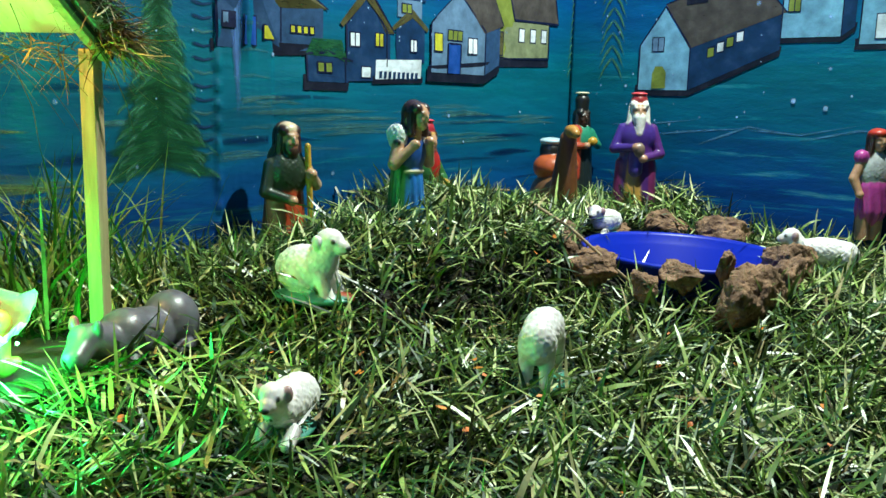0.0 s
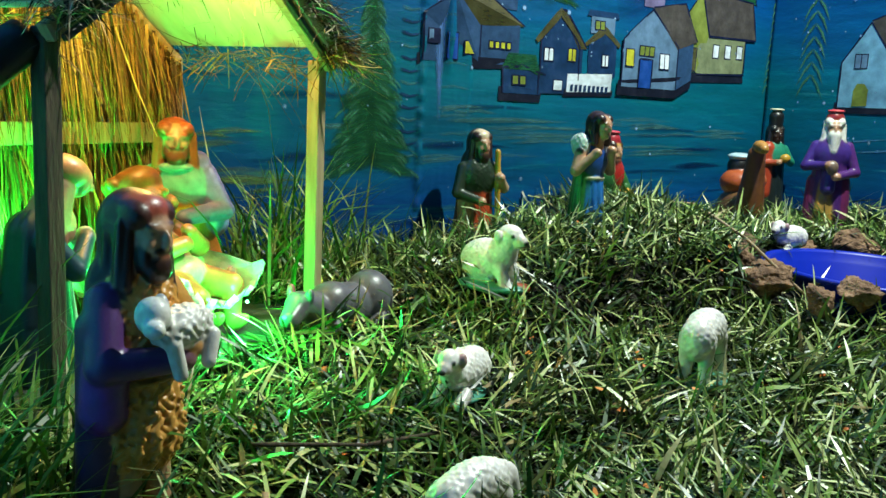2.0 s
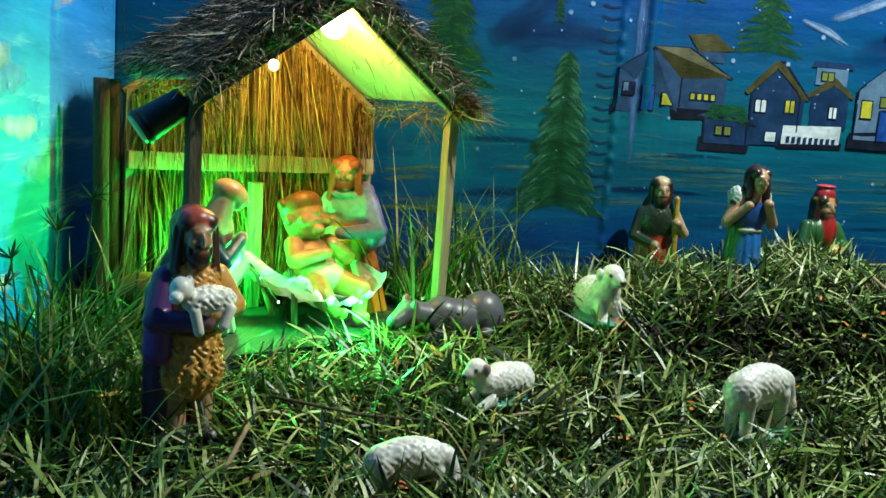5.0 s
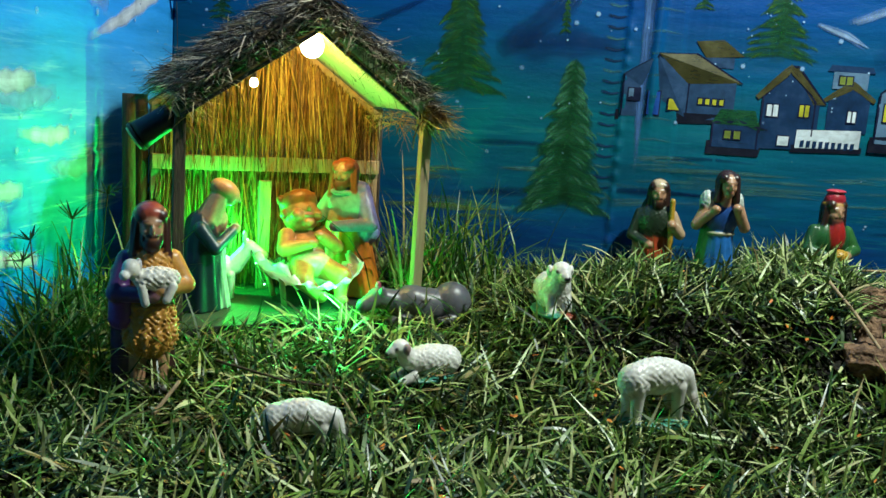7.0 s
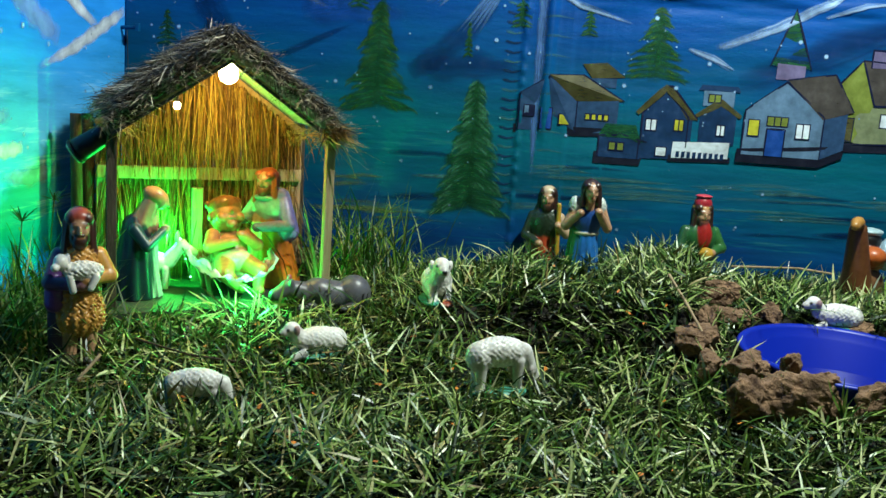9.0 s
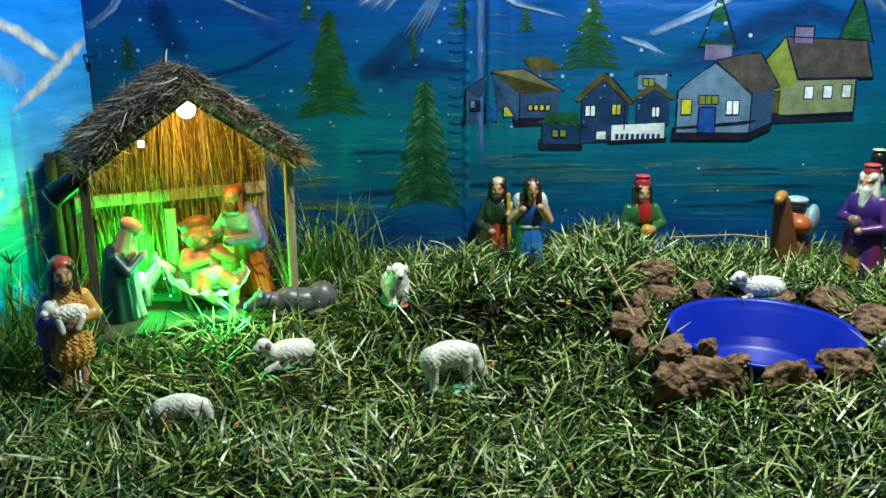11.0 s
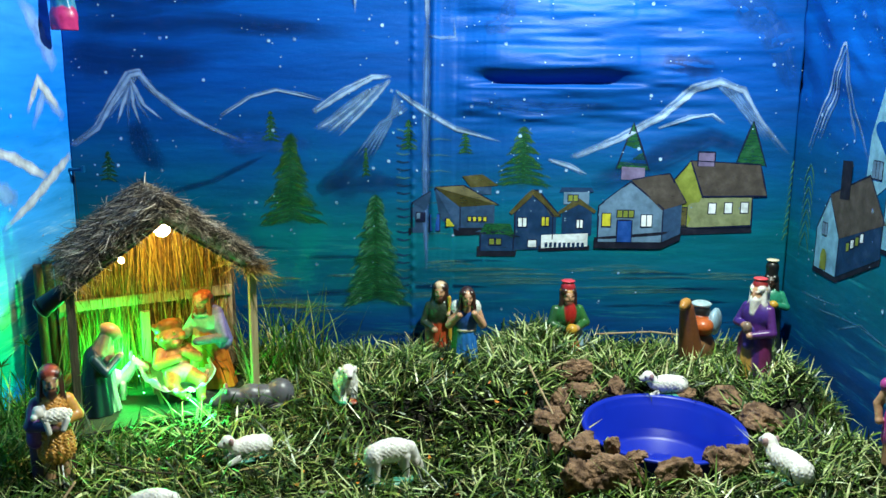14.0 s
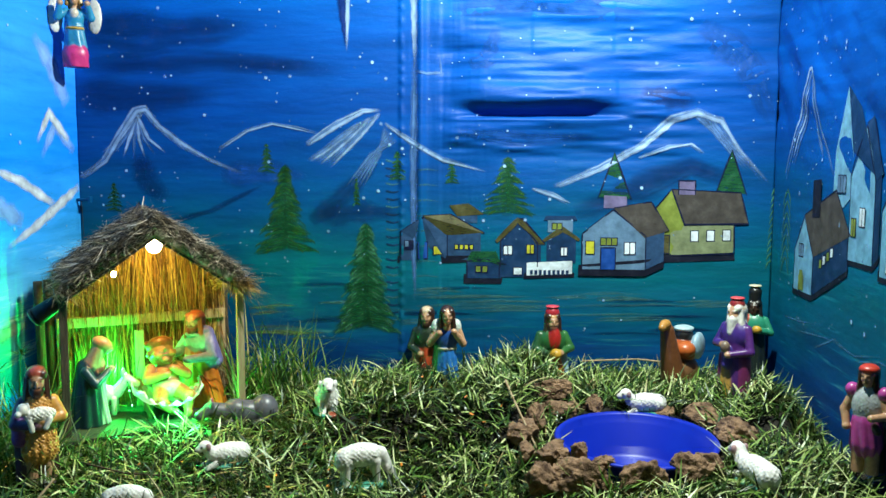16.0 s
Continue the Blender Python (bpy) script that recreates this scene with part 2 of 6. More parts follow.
M["bulb"] = glow("warm_bulb", (1.0, 0.78, 0.4), 40)
M["green_lens"] = glow("green_lens", (0.05, 1.0, 0.2), 0.12)
M["led"] = glow("green_led", (0.25, 1.0, 0.45), 12)
for key, col, dry in (("p_snow", (0.24, 0.36, 0.58), 0.45), ("p_mist", (0.07, 0.16, 0.38), 0.6), ("p_fleck", (0.3, 0.5, 0.8), 0.2), ("p_shade", (0.001, 0.014, 0.085), 0.5), ("p_aqua", (0.05, 0.16, 0.17), 0.75), ("p_sage", (0.09, 0.17, 0.07), 0.75), ("p_azure", (0.006, 0.07, 0.33), 0.6), ("p_white", (0.58, 0.64, 0.7), 0.3), ("p_outline", (0.004, 0.008, 0.035), 0.08),
                      ("p_grey", (0.09, 0.165, 0.27), 0.0), ("p_grey2", (0.02, 0.055, 0.13), 0.2), ("p_navy", (0.005, 0.028, 0.085), 0.0), ("p_teal", (0.02, 0.12, 0.18), 0.0),
                      ("p_cyan", (0.13, 0.3, 0.44), 0.0), ("p_cream", (0.17, 0.2, 0.11), 0.0), ("p_lime", (0.15, 0.19, 0.035), 0.0), ("p_yellow", (0.42, 0.4, 0.03), 0.0),
                      ("p_roof", (0.055, 0.048, 0.045), 0.25), ("p_ochre", (0.06, 0.055, 0.02), 0.4), ("p_green", (0.008, 0.07, 0.028), 0.55), ("p_leaf", (0.03, 0.105, 0.02), 0.5),
                      ("p_lightleaf", (0.045, 0.17, 0.10), 0.5), ("p_blue", (0.006, 0.05, 0.25), 0.1), ("p_deep", (0.001, 0.018, 0.13), 0.0), ("p_mauve", (0.13, 0.11, 0.22), 0.0), ("p_black", (0.006, 0.008, 0.02), 0.0),
                      ("p_skylight", (0.06, 0.2, 0.36), 0.7)):
    M[key] = paint_material(key, col, dry)

# ---------------------------------------------------------------- helpers for meshes


def part(name, data, material, parent=None, label=""):
    if isinstance(data, bmesh.types.BMesh):
        me = bpy.data.meshes.new(name)
        data.to_mesh(me)
        data.free()
    else:
        me = data
    if not me.materials:
        me.materials.append(material)
    ob = new(name, me)
    if parent is not None:
        ob.parent = parent
    if label:
        tagged(ob, label)
    return ob


def empty(name, label, category, group="", where=None):
    ob = new(name)
    if where is not None:
        ob.matrix_world = where
    tagged(ob, label, category, group)
    return ob


def from_arrays(name, verts, faces, smooth=False):
    """A mesh of quads from arrays."""
    me = bpy.data.meshes.new(name)
    v, f = np.asarray(verts, np.float32), np.asarray(faces, np.int32)
    me.vertices.add(len(v))
    me.vertices.foreach_set("co", v.ravel())
    me.loops.add(f.size)
    me.loops.foreach_set("vertex_index", f.ravel())
    me.polygons.add(len(f))
    me.polygons.foreach_set("loop_start", np.arange(len(f), dtype=np.int32) * 4)
    me.polygons.foreach_set("use_smooth", np.full(len(f), smooth, bool))
    me.update(calc_edges=True)
    return me


def box(bm, size, m=None, bevel=0.0):
    r = bmesh.ops.create_cube(bm, size=1.0)
    bmesh.ops.scale(bm, vec=size, verts=r["verts"])
    if bevel:
        edges = list({e for v in r["verts"] for e in v.link_edges})
        out = bmesh.ops.bevel(bm, geom=edges, offset=bevel, segments=2, affect='EDGES', profile=0.5)
        vs = list({v for f in out["faces"] for v in f.verts} | {v for v in r["verts"] if v.is_valid})
    else:
        vs = r["verts"]
    if m is not None:
        bmesh.ops.transform(bm, matrix=m, verts=vs)
    return bm


def boxed(size, m=None, bevel=0.001):
    return box(bmesh.new(), size, m, bevel)


def rod(a, b, ra, rb, sides=10, wobble=0.0):
    """A tapered round bar from a to b."""
    a, b = Vector(a), Vector(b)
    bm = bmesh.new()
    d = (b - a).normalized()
    u = d.orthogonal().normalized()
    w = d.cross(u)
    rings = []
    n = 6
    for i in range(n + 1):
        t = i / n
        c = a.lerp(b, t)
        r = ra + (rb - ra) * t + (random.uniform(-wobble, wobble) if wobble else 0)
        rings.append([bm.verts.new(c + (u * math.cos(k * math.tau / sides) + w * math.sin(k * math.tau / sides)) * r) for k in range(sides)])
    for i in range(n):
        for k in range(sides):
            bm.faces.new((rings[i][k], rings[i][(k + 1) % sides], rings[i + 1][(k + 1) % sides], rings[i + 1][k]))
    bm.faces.new(list(reversed(rings[0])))
    bm.faces.new(rings[-1])
    for f in bm.faces:
        f.smooth = len(f.verts) == 4
    return bm


def blades(name, roots, heading, lean, length, width, droop, segs=4):
    """Flat tapered blades as one mesh: arrays of roots, headings, leans, lengths."""
    n = len(roots)
    t = np.linspace(0, 1, segs + 1)[None, :]
    ang = lean[:, None] + droop[:, None] * t
    step = (length / segs)[:, None]
    dh = np.concatenate([np.zeros((n, 1)), np.cumsum(np.sin(ang[:, :-1]) * step, 1)], 1)
    dz = np.concatenate([np.zeros((n, 1)), np.cumsum(np.cos(ang[:, :-1]) * step, 1)], 1)
    cx, sx = np.cos(heading)[:, None], np.sin(heading)[:, None]
    c = np.stack([roots[:, 0:1] + dh * cx, roots[:, 1:2] + dh * sx, roots[:, 2:3] + dz], -1)
    twist = heading + np.pi / 2 + rng.normal(0, 0.5, n)
    side = np.stack([np.cos(twist), np.sin(twist), rng.normal(0, 0.35, n)], -1)[:, None, :]
    w = (width[:, None] * np.array([0.7, 1.0, 0.95, 0.65, 0.08, 0.05])[None, :segs + 1] if segs == 4 else width[:, None] * np.linspace(1, 0.25, segs + 1)[None, :])[..., None] * 0.5
    v = np.stack([c - side * w, c + side * w], 2).reshape(n, -1, 3)
    k = (segs + 1) * 2
    base = (np.arange(n) * k)[:, None, None]
    quad = np.array([[2 * i, 2 * i + 1, 2 * i + 3, 2 * i + 2] for i in range(segs)])[None]
    f = (base + quad).reshape(-1, 4)
    return from_arrays(name, v.reshape(-1, 3), f)


# ---------------------------------------------------------------- sculpted plaster


def ell(c, r, col, rz=0.0, rx=0.0, wool=0.0):
    return ("ell", np.array(c, float), np.array(r, float), col, rz, rx, wool)


def cap(a, b, ra, rb, col, flat=1.0, folds=0, depth=0.0, wool=0.0):
    return ("cap", np.array(a, float), np.array(b, float), ra, rb, col, flat, folds, depth, wool)


def woolly(p, amp):
    return amp * (np.sin(p[..., 0] * 620 + 1.3 * np.sin(p[..., 2] * 340)) * np.sin(p[..., 1] * 580 + 0.7) * np.sin(p[..., 2] * 600 + 1.1 * np.sin(p[..., 0] * 300)))


def distance(pr, p):
    if pr[0] == "ell":
        _, c, r, col, rz, rx, wool = pr
        q = p - c
        if rz:
            cs, sn = math.cos(rz), math.sin(rz)
            q = np.stack([q[..., 0] * cs + q[..., 1] * sn, -q[..., 0] * sn + q[..., 1] * cs, q[..., 2]], -1)
        if rx:
            cs, sn = math.cos(rx), math.sin(rx)
            q = np.stack([q[..., 0], q[..., 1] * cs + q[..., 2] * sn, -q[..., 1] * sn + q[..., 2] * cs], -1)
        k0 = np.sqrt(((q / r) ** 2).sum(-1)) + 1e-9
        k1 = np.sqrt(((q / (r * r)) ** 2).sum(-1)) + 1e-9
        d = k0 * (k0 - 1) / k1
        return d + (woolly(p, wool) if wool else 0)
    _, a, b, ra, rb, col, flat, folds, depth, wool = pr
    q = p.copy()
    sc = np.array([1, 1 / flat, 1])
    qa, aa, bb = q * sc, a * sc, b * sc
    ab = bb - aa
    t = np.clip(((qa - aa) @ ab) / (ab @ ab), 0, 1)
    off = qa - (aa + t[..., None] * ab)
    d = np.sqrt((off ** 2).sum(-1)) - (ra + (rb - ra) * t)
    if folds:
        th = np.arctan2(off[..., 1], off[..., 0])
        d = d + depth * np.sin(th * folds + 2.0 * t) * (1 - t * 0.7)
    return (d * min(1, flat)) + (woolly(p, wool) if wool else 0)


def sculpt(name, prims, voxel=0.0015, soft=0.001):
    """One closed skin over soft-joined forms, coloured by the form that lies nearest."""
    lo, hi = np.full(3, 9.0), np.full(3, -9.0)
    for pr in prims:
        if pr[0] == "ell":
            r = max(pr[2])
            lo, hi = np.minimum(lo, pr[1] - r), np.maximum(hi, pr[1] + r)
        else:
            r = max(pr[3], pr[4])
            lo = np.minimum(lo, np.minimum(pr[1], pr[2]) - r)
            hi = np.maximum(hi, np.maximum(pr[1], pr[2]) + r)
    lo -= 3 * voxel
    hi += 3 * voxel
    lo[2] = max(lo[2], -2 * voxel)
    n = (np.ceil((hi - lo) / voxel / 4).astype(int)) * 4 + 1
    ax = [lo[i] + voxel * np.arange(n[i]) for i in range(3)]

    def field(q):
        acc = np.zeros(q.shape[:-1])
        for pr in prims:
            if pr[0] == "ell":
                c0, c1, r = pr[1], pr[1], max(pr[2])
            else:
                c0, c1, r = np.minimum(pr[1], pr[2]), np.maximum(pr[1], pr[2]), max(pr[3], pr[4])
            close = ((q > c0 - r - 0.018) & (q < c1 + r + 0.018)).all(-1)
            acc[close] += np.exp(np.clip(-distance(pr, q[close]) / soft, -60, 60))
        return np.maximum(-soft * np.log(acc + 1e-30), -q[..., 2])

    rough = field(np.stack(np.meshgrid(*[v[::4] for v in ax], indexing='ij'), -1))
    low = rough[:-1, :-1, :-1].copy()
    near = np.full(low.shape, 9.0)
    for i in (0, 1):
        for j in (0, 1):
            for k in (0, 1):
                near = np.minimum(near, np.abs(rough[i:i + low.shape[0], j:j + low.shape[1], k:k + low.shape[2]]))
    near = near < voxel * 9
    D = np.pad(low.repeat(4, 0).repeat(4, 1).repeat(4, 2), ((0, 1),) * 3, mode='edge')
    band = np.pad(near.repeat(4, 0).repeat(4, 1).repeat(4, 2), ((0, 1),) * 3, mode='edge')
    at_ = np.argwhere(band)
    D[band] = field(lo + voxel * at_)
    inside = D < 0
    corners = [(i, j, k) for i in (0, 1) for j in (0, 1) for k in (0, 1)]
    s = tuple(v - 1 for v in D.shape)
    cut = lambda A, o: A[o[0]:o[0] + s[0], o[1]:o[1] + s[1], o[2]:o[2] + s[2]]
    cnt = sum(cut(inside, o).astype(int) for o in corners)
    active = (cnt > 0) & (cnt < 8)
    num = np.zeros(s + (3,))
    den = np.zeros(s)
    for a in corners:
        for b in corners:
            if sum(b) - sum(a) == 1 and all(b[i] >= a[i] for i in range(3)):
                da, db = cut(D, a), cut(D, b)
                x = (da < 0) != (db < 0)
                t = np.where(x, da / np.where(x, da - db, 1), 0)
                pos = np.array(a)[None, None, None, :] + t[..., None] * (np.array(b) - np.array(a))
                num += np.where(x[..., None], pos, 0)
                den += x
    idx = -np.ones(s, int)
    idx[active] = np.arange(active.sum())
    g = np.argwhere(active)
    V = lo + voxel * (g + (num[active] / den[active][:, None]))
    faces = []
    for d in range(3):
        e1, e2 = (d + 1) % 3, (d + 2) % 3
        sl0 = [slice(1, D.shape[i] - 1) for i in range(3)]
        sl1 = list(sl0)
        sl0[d] = slice(0, D.shape[d] - 1)
        sl1[d] = slice(1, D.shape[d])
        A, B = inside[tuple(sl0)], inside[tuple(sl1)]
        for flip, mask in ((False, A & ~B), (True, ~A & B)):
            q = np.argwhere(mask)
            if not len(q):
                continue
            q[:, e1] += 1
            q[:, e2] += 1
            o = []
            for da, db in ((1, 1), (0, 1), (0, 0), (1, 0)):
                r = q.copy()
                r[:, e1] -= da
                r[:, e2] -= db
                o.append(idx[r[:, 0], r[:, 1], r[:, 2]])
            f = np.stack(o, 1)
            faces.append(f[:, ::-1] if flip else f)
    F = np.concatenate(faces)
    F = F[(F >= 0).all(1)]
    me = from_arrays(name, V, F, True)
    W = np.stack([-distance(pr, V) / 0.0005 for pr in prims], 1)
    W = np.exp(W - W.max(1, keepdims=True))
    W /= W.sum(1, keepdims=True)
    cols = np.array([(pr[3] if pr[0] == "ell" else pr[5]) for pr in prims], float)
    C = np.concatenate([W @ cols, np.ones((len(V), 1))], 1)
    at = me.color_attributes.new("paint", 'FLOAT_COLOR', 'POINT')
    at.data.foreach_set("color", C.ravel())
    me.materials.append(M["figure"])
    return me


# ---------------------------------------------------------------- ground


def sstep(a, b, v):
    t = np.clip((v - a) / (b - a), 0, 1)
    return t * t * (3 - 2 * t)


def ground_height(x, y):
    x, y = np.asarray(x, float), np.asarray(y, float)
    z = 0.062 + 0.075 * sstep(0.3, 1.0, y)
    edge = 0.70 + 0.22 * sstep(1.14, 1.24, x) - 0.16 * sstep(1.56, 1.66, x)
    up = sstep(-0.055, 0.055, y - edge)
    hill = 0.088 * sstep(0.56, 0.9, x) * up * (1 - 0.95 * sstep(1.18, 1.32, x))
    hill = hill * (1 - 0.8 * sstep(0.92, 1.1, y) * (1 - sstep(0.98, 1.2, x)))
    z = z + hill + 0.05 * sstep(1.05, 1.4, x) * sstep(0.2, 0.45, y) * (1 - 0.35 * sstep(0.9, 1.15, y))
    z = z + 0.045 * np.exp(-((x - 1.8) / 0.1) ** 2 - ((y - 0.87) / 0.1) ** 2)
    z = z - 0.06 * sstep(1.76, 1.84, x) * sstep(0.6, 0.72, y)
    z = z * sstep(-0.15, 0.3, y)
    return z


BOWL = (1.415, 0.655)
STABLE = pose(0.292, 0.7825, 0.135, 0, 0, 29.4)
SW, SD = 0.42, 0.235


def in_stable(x, y):
    dx, dy = x - 0.292, y - 0.7825
    u = dx * 0.871 + dy * 0.491
    v = -dx * 0.491 + dy * 0.871
    return (np.abs(u) < SW / 2 + 0.005) & (v > -0.03) & (v < SD + 0.02)


gx = np.concatenate([[-6, -3, -1.2, -0.5], np.linspace(-0.088, 1.862, 166), [2.4, 3.2, 5, 8]])
gy = np.concatenate([[-7, -4, -2, -1], np.linspace(-0.4, 1.2, 140), [1.6, 3, 6]])
GX, GY = np.meshgrid(gx, gy, indexing='ij')
GZ = ground_height(GX, GY) * ((GX > -0.1) & (GX < 1.87) & (GY < 1.21))
lump = np.array([[noise.noise(Vector((a * 9, b * 9, 0))) * 0.012 + noise.noise(Vector((a * 30, b * 30, 3))) * 0.007 for b in gy] for a in gx])
GZ = GZ + lump * (GZ > 0.03)
dist_bowl = np.hypot(GX - BOWL[0], GY - BOWL[1])
GZ = np.where(dist_bowl < 0.18, np.minimum(GZ, 0.066), GZ)
GZ = np.where(in_stable(GX, GY), np.minimum(GZ, 0.128), GZ)
nx, ny = GX.shape
ids = np.arange(nx * ny).reshape(nx, ny)
gf = np.stack([ids[:-1, :-1], ids[1:, :-1], ids[1:, 1:], ids[:-1, 1:]], -1).reshape(-1, 4)
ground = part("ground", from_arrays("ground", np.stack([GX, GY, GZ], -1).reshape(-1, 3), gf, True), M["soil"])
tagged(ground, "dark crumbly soil mound under the turf", "ground", kind="structure")

# ---------------------------------------------------------------- painted walls
WALL_Y, LEFT_X, RIGHT_X, WALL_TOP = 1.205, -0.09, 1.865, 1.75


TABLES = {}


def vnoise(x, z, fx, fz, seed):
    """Smooth value noise between 0 and 1."""
    tab = TABLES.setdefault(seed, np.random.default_rng(seed).random((256, 256)))
    a, b = np.asarray(x) * fx + 40, np.asarray(z) * fz + 40
    i, j = np.floor(a).astype(int), np.floor(b).astype(int)
    u, v = a - i, b - j
    u, v = u * u * (3 - 2 * u), v * v * (3 - 2 * v)
    T = lambda p, q: tab[p % 256, q % 256]
    return (T(i, j) * (1 - u) + T(i + 1, j) * u) * (1 - v) + (T(i, j + 1) * (1 - u) + T(i + 1, j + 1) * u) * v


def wall_bulge(x, z):
    """How far the cloth-covered wall stands out into the room."""
    x, z = np.asarray(x, float), np.asarray(z, float)
    g = lambda c, s, v: np.exp(-((v - c) / s) ** 2)
    d = 0.012 * g(0.895, 0.012, x) * sstep(0.45, 0.55, z)
    d = d + 0.003 * (sstep(0.83, 0.84, x) - sstep(0.945, 0.955, x))
    win = sstep(0.95, 1.08, x) * (1 - sstep(1.32, 1.5, x))
    d = d + win * 0.014 * np.where(z < 0.893, g(0.893, 0.07, z), 0)
    d = d + win * np.where(z >= 0.893, -0.022 + 0.052 * sstep(0.9, 0.952, z) - 0.03 * sstep(0.97, 1.16, z), 0) * np.where(z < 1.16, 1, 0)
    d = d + win * np.where((z >= 0.893) & (z < 0.9), 0.022 * (0.9 - z) / 0.007, 0)
    area = (0.12 + sstep(0.92, 1.0, x) * (1 - 0.75 * sstep(1.55, 1.75, x))) * (0.15 + 0.85 * sstep(0.74, 0.84, z))
    d = d + 1.35 * area * (0.018 * (vnoise(x, z, 2.2, 14, 1) - 0.5) + 0.008 * (vnoise(x + 0.3 * z, z, 5, 42, 2) - 0.5) + 0.0035 * (vnoise(x - 0.2 * z, z, 12, 95, 3) - 0.5) + 0.012 * np.maximum(0, vnoise(x + 0.15 * z, z, 3, 22, 7) - 0.72))
    d = d + 0.0015 * (sstep(1.335, 1.338, x) - sstep(1.43, 1.433, x)) * (sstep(0.945, 0.948, z) - sstep(1.005, 1.008, z))
    d = d + 0.0015 * (sstep(1.2, 1.203, x) - sstep(1.42, 1.423, x)) * (sstep(1.07, 1.073, z) - sstep(1.22, 1.223, z))
    d = d + 0.0012 * (vnoise(x, z, 160, 12, 5) - 0.5) * (sstep(0.83, 0.84, x) - sstep(1.08, 1.1, x))
    d = d + 0.004 * g(0.84, 0.006, x) * (0.5 + 0.5 * np.sin(z * 160 + 2 * np.sin(z * 31)))
    return d


def wall_sheet(name, us, zs, place, mat, label, smooth=True):
    """A painted wall with real thickness: a front sheet and a flat back."""
    U, Z = np.meshgrid(us, zs, indexing='ij')
    a, b = U.shape
    front = place(U, Z, False).reshape(-1, 3)
    back = place(U, Z, True).reshape(-1, 3)
    i = np.arange(a * b).reshape(a, b)
    q = np.stack([i[:-1, :-1], i[1:, :-1], i[1:, 1:], i[:-1, 1:]], -1).reshape(-1, 4)
    n = a * b
    rim = []
    for ring in (i[:, 0], i[-1, :], i[::-1, -1], i[0, ::-1]):
        rim += [[ring[k + 1], ring[k], ring[k] + n, ring[k + 1] + n] for k in range(len(ring) - 1)]
    f = np.concatenate([q, q[:, ::-1] + n, np.array(rim)])
    ob = part(name, from_arrays(name, np.concatenate([front, back]), f, smooth), mat)
    return tagged(ob, label, "wall", kind="structure")


wall_back = wall_sheet("wall_back", np.linspace(LEFT_X, RIGHT_X, 420), np.linspace(0, WALL_TOP, 380),
                       lambda U, Z, bk: np.stack([U, np.full_like(U, WALL_Y + 0.03) if bk else WALL_Y - wall_bulge(U, Z), Z], -1),
                       M["mural"], "wrinkled wall painted with a blue mountain night and village")


def right_bulge(y, z):
    k = 0.1 + 0.9 * sstep(0.72, 0.92, z)
    return k * (0.014 * (vnoise(y + 0.7 * z, z - 0.6 * y, 5, 14, 11) - 0.5) + 0.006 * (vnoise(y + 0.7 * z, z - 0.6 * y, 13, 34, 12) - 0.5))


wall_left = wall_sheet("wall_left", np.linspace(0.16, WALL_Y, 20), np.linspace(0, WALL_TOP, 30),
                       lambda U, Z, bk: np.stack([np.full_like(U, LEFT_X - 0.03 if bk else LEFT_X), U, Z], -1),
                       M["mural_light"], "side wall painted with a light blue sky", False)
wall_right = wall_sheet("wall_right", np.linspace(-0.1, WALL_Y, 140), np.linspace(0, WALL_TOP, 180),
                        lambda U, Z, bk: np.stack([np.full_like(U, RIGHT_X + 0.03) if bk else RIGHT_X - right_bulge(U, Z), U, Z], -1),
                        M["mural_lifted"], "side wall painted with houses by dark blue water")

# mural grids: about 1.5 mm to the unit


def sheet_lookup(fn, a0, a1, na, z1, nz):
    """Relief between the wall's own mesh rows."""
    A, Z = np.meshgrid(np.linspace(a0, a1, na), np.linspace(0, z1, nz), indexing='ij')
    T = fn(A, Z)

    def at(a, z):
        p = min(max((a - a0) / (a1 - a0) * (na - 1), 0), na - 1.001)
        q = min(max(z / z1 * (nz - 1), 0), nz - 1.001)
        i, j = int(p), int(q)
        p, q = p - i, q - j
        return float((T[i, j] * (1 - p) + T[i + 1, j] * p) * (1 - q) + (T[i, j + 1] * (1 - p) + T[i + 1, j + 1] * p) * q)
    return at


back_relief = sheet_lookup(wall_bulge, LEFT_X, RIGHT_X, 420, WALL_TOP, 380)
right_relief = sheet_lookup(right_bulge, -0.1, WALL_Y, 140, WALL_TOP, 180)


def on_back(u, v, layer):
    x, z = -0.301 + u * 0.001564, 1.237 - v * 0.00153
    return (x, WALL_Y - back_relief(x, z) - 0.0005 - 0.0003 * layer, z)


def on_right(u, v, layer):
    y, z = 1.016 - (u - 1120) * 0.00125, 0.452 + (152 - v) * 0.00133
    return (RIGHT_X - right_relief(y, z) - 0.0005 - 0.0004 * layer, y, z)


def on_left(u, v, layer):
    return (LEFT_X + 0.0005 + 0.0004 * layer, u, v)


def covered(name, wall, mat, verts, faces, cover):
    """Paint as a thin skin; cover holds opacity and the bristles' own coordinates."""
    me = bpy.data.meshes.new(name)
    me.from_pydata(verts, [], faces)
    at = me.color_attributes.new("cover", 'FLOAT_COLOR', 'POINT')
    at.data.foreach_set("color", np.asarray(cover, np.float32).ravel())
    return part(name, me, M[mat], wall)


def patch(name, wall, grid, mat, layer, pts):
    """One flat painted shape with a firm edge."""
    u0, v0 = pts[0]
    r = random.uniform(0, 90)
    return covered(name, wall, mat, [grid(u, v, layer) for u, v in pts], [list(range(len(pts)))], [(1, (u - u0) * 0.05 + r, (v - v0) * 0.2, 1) for u, v in pts])


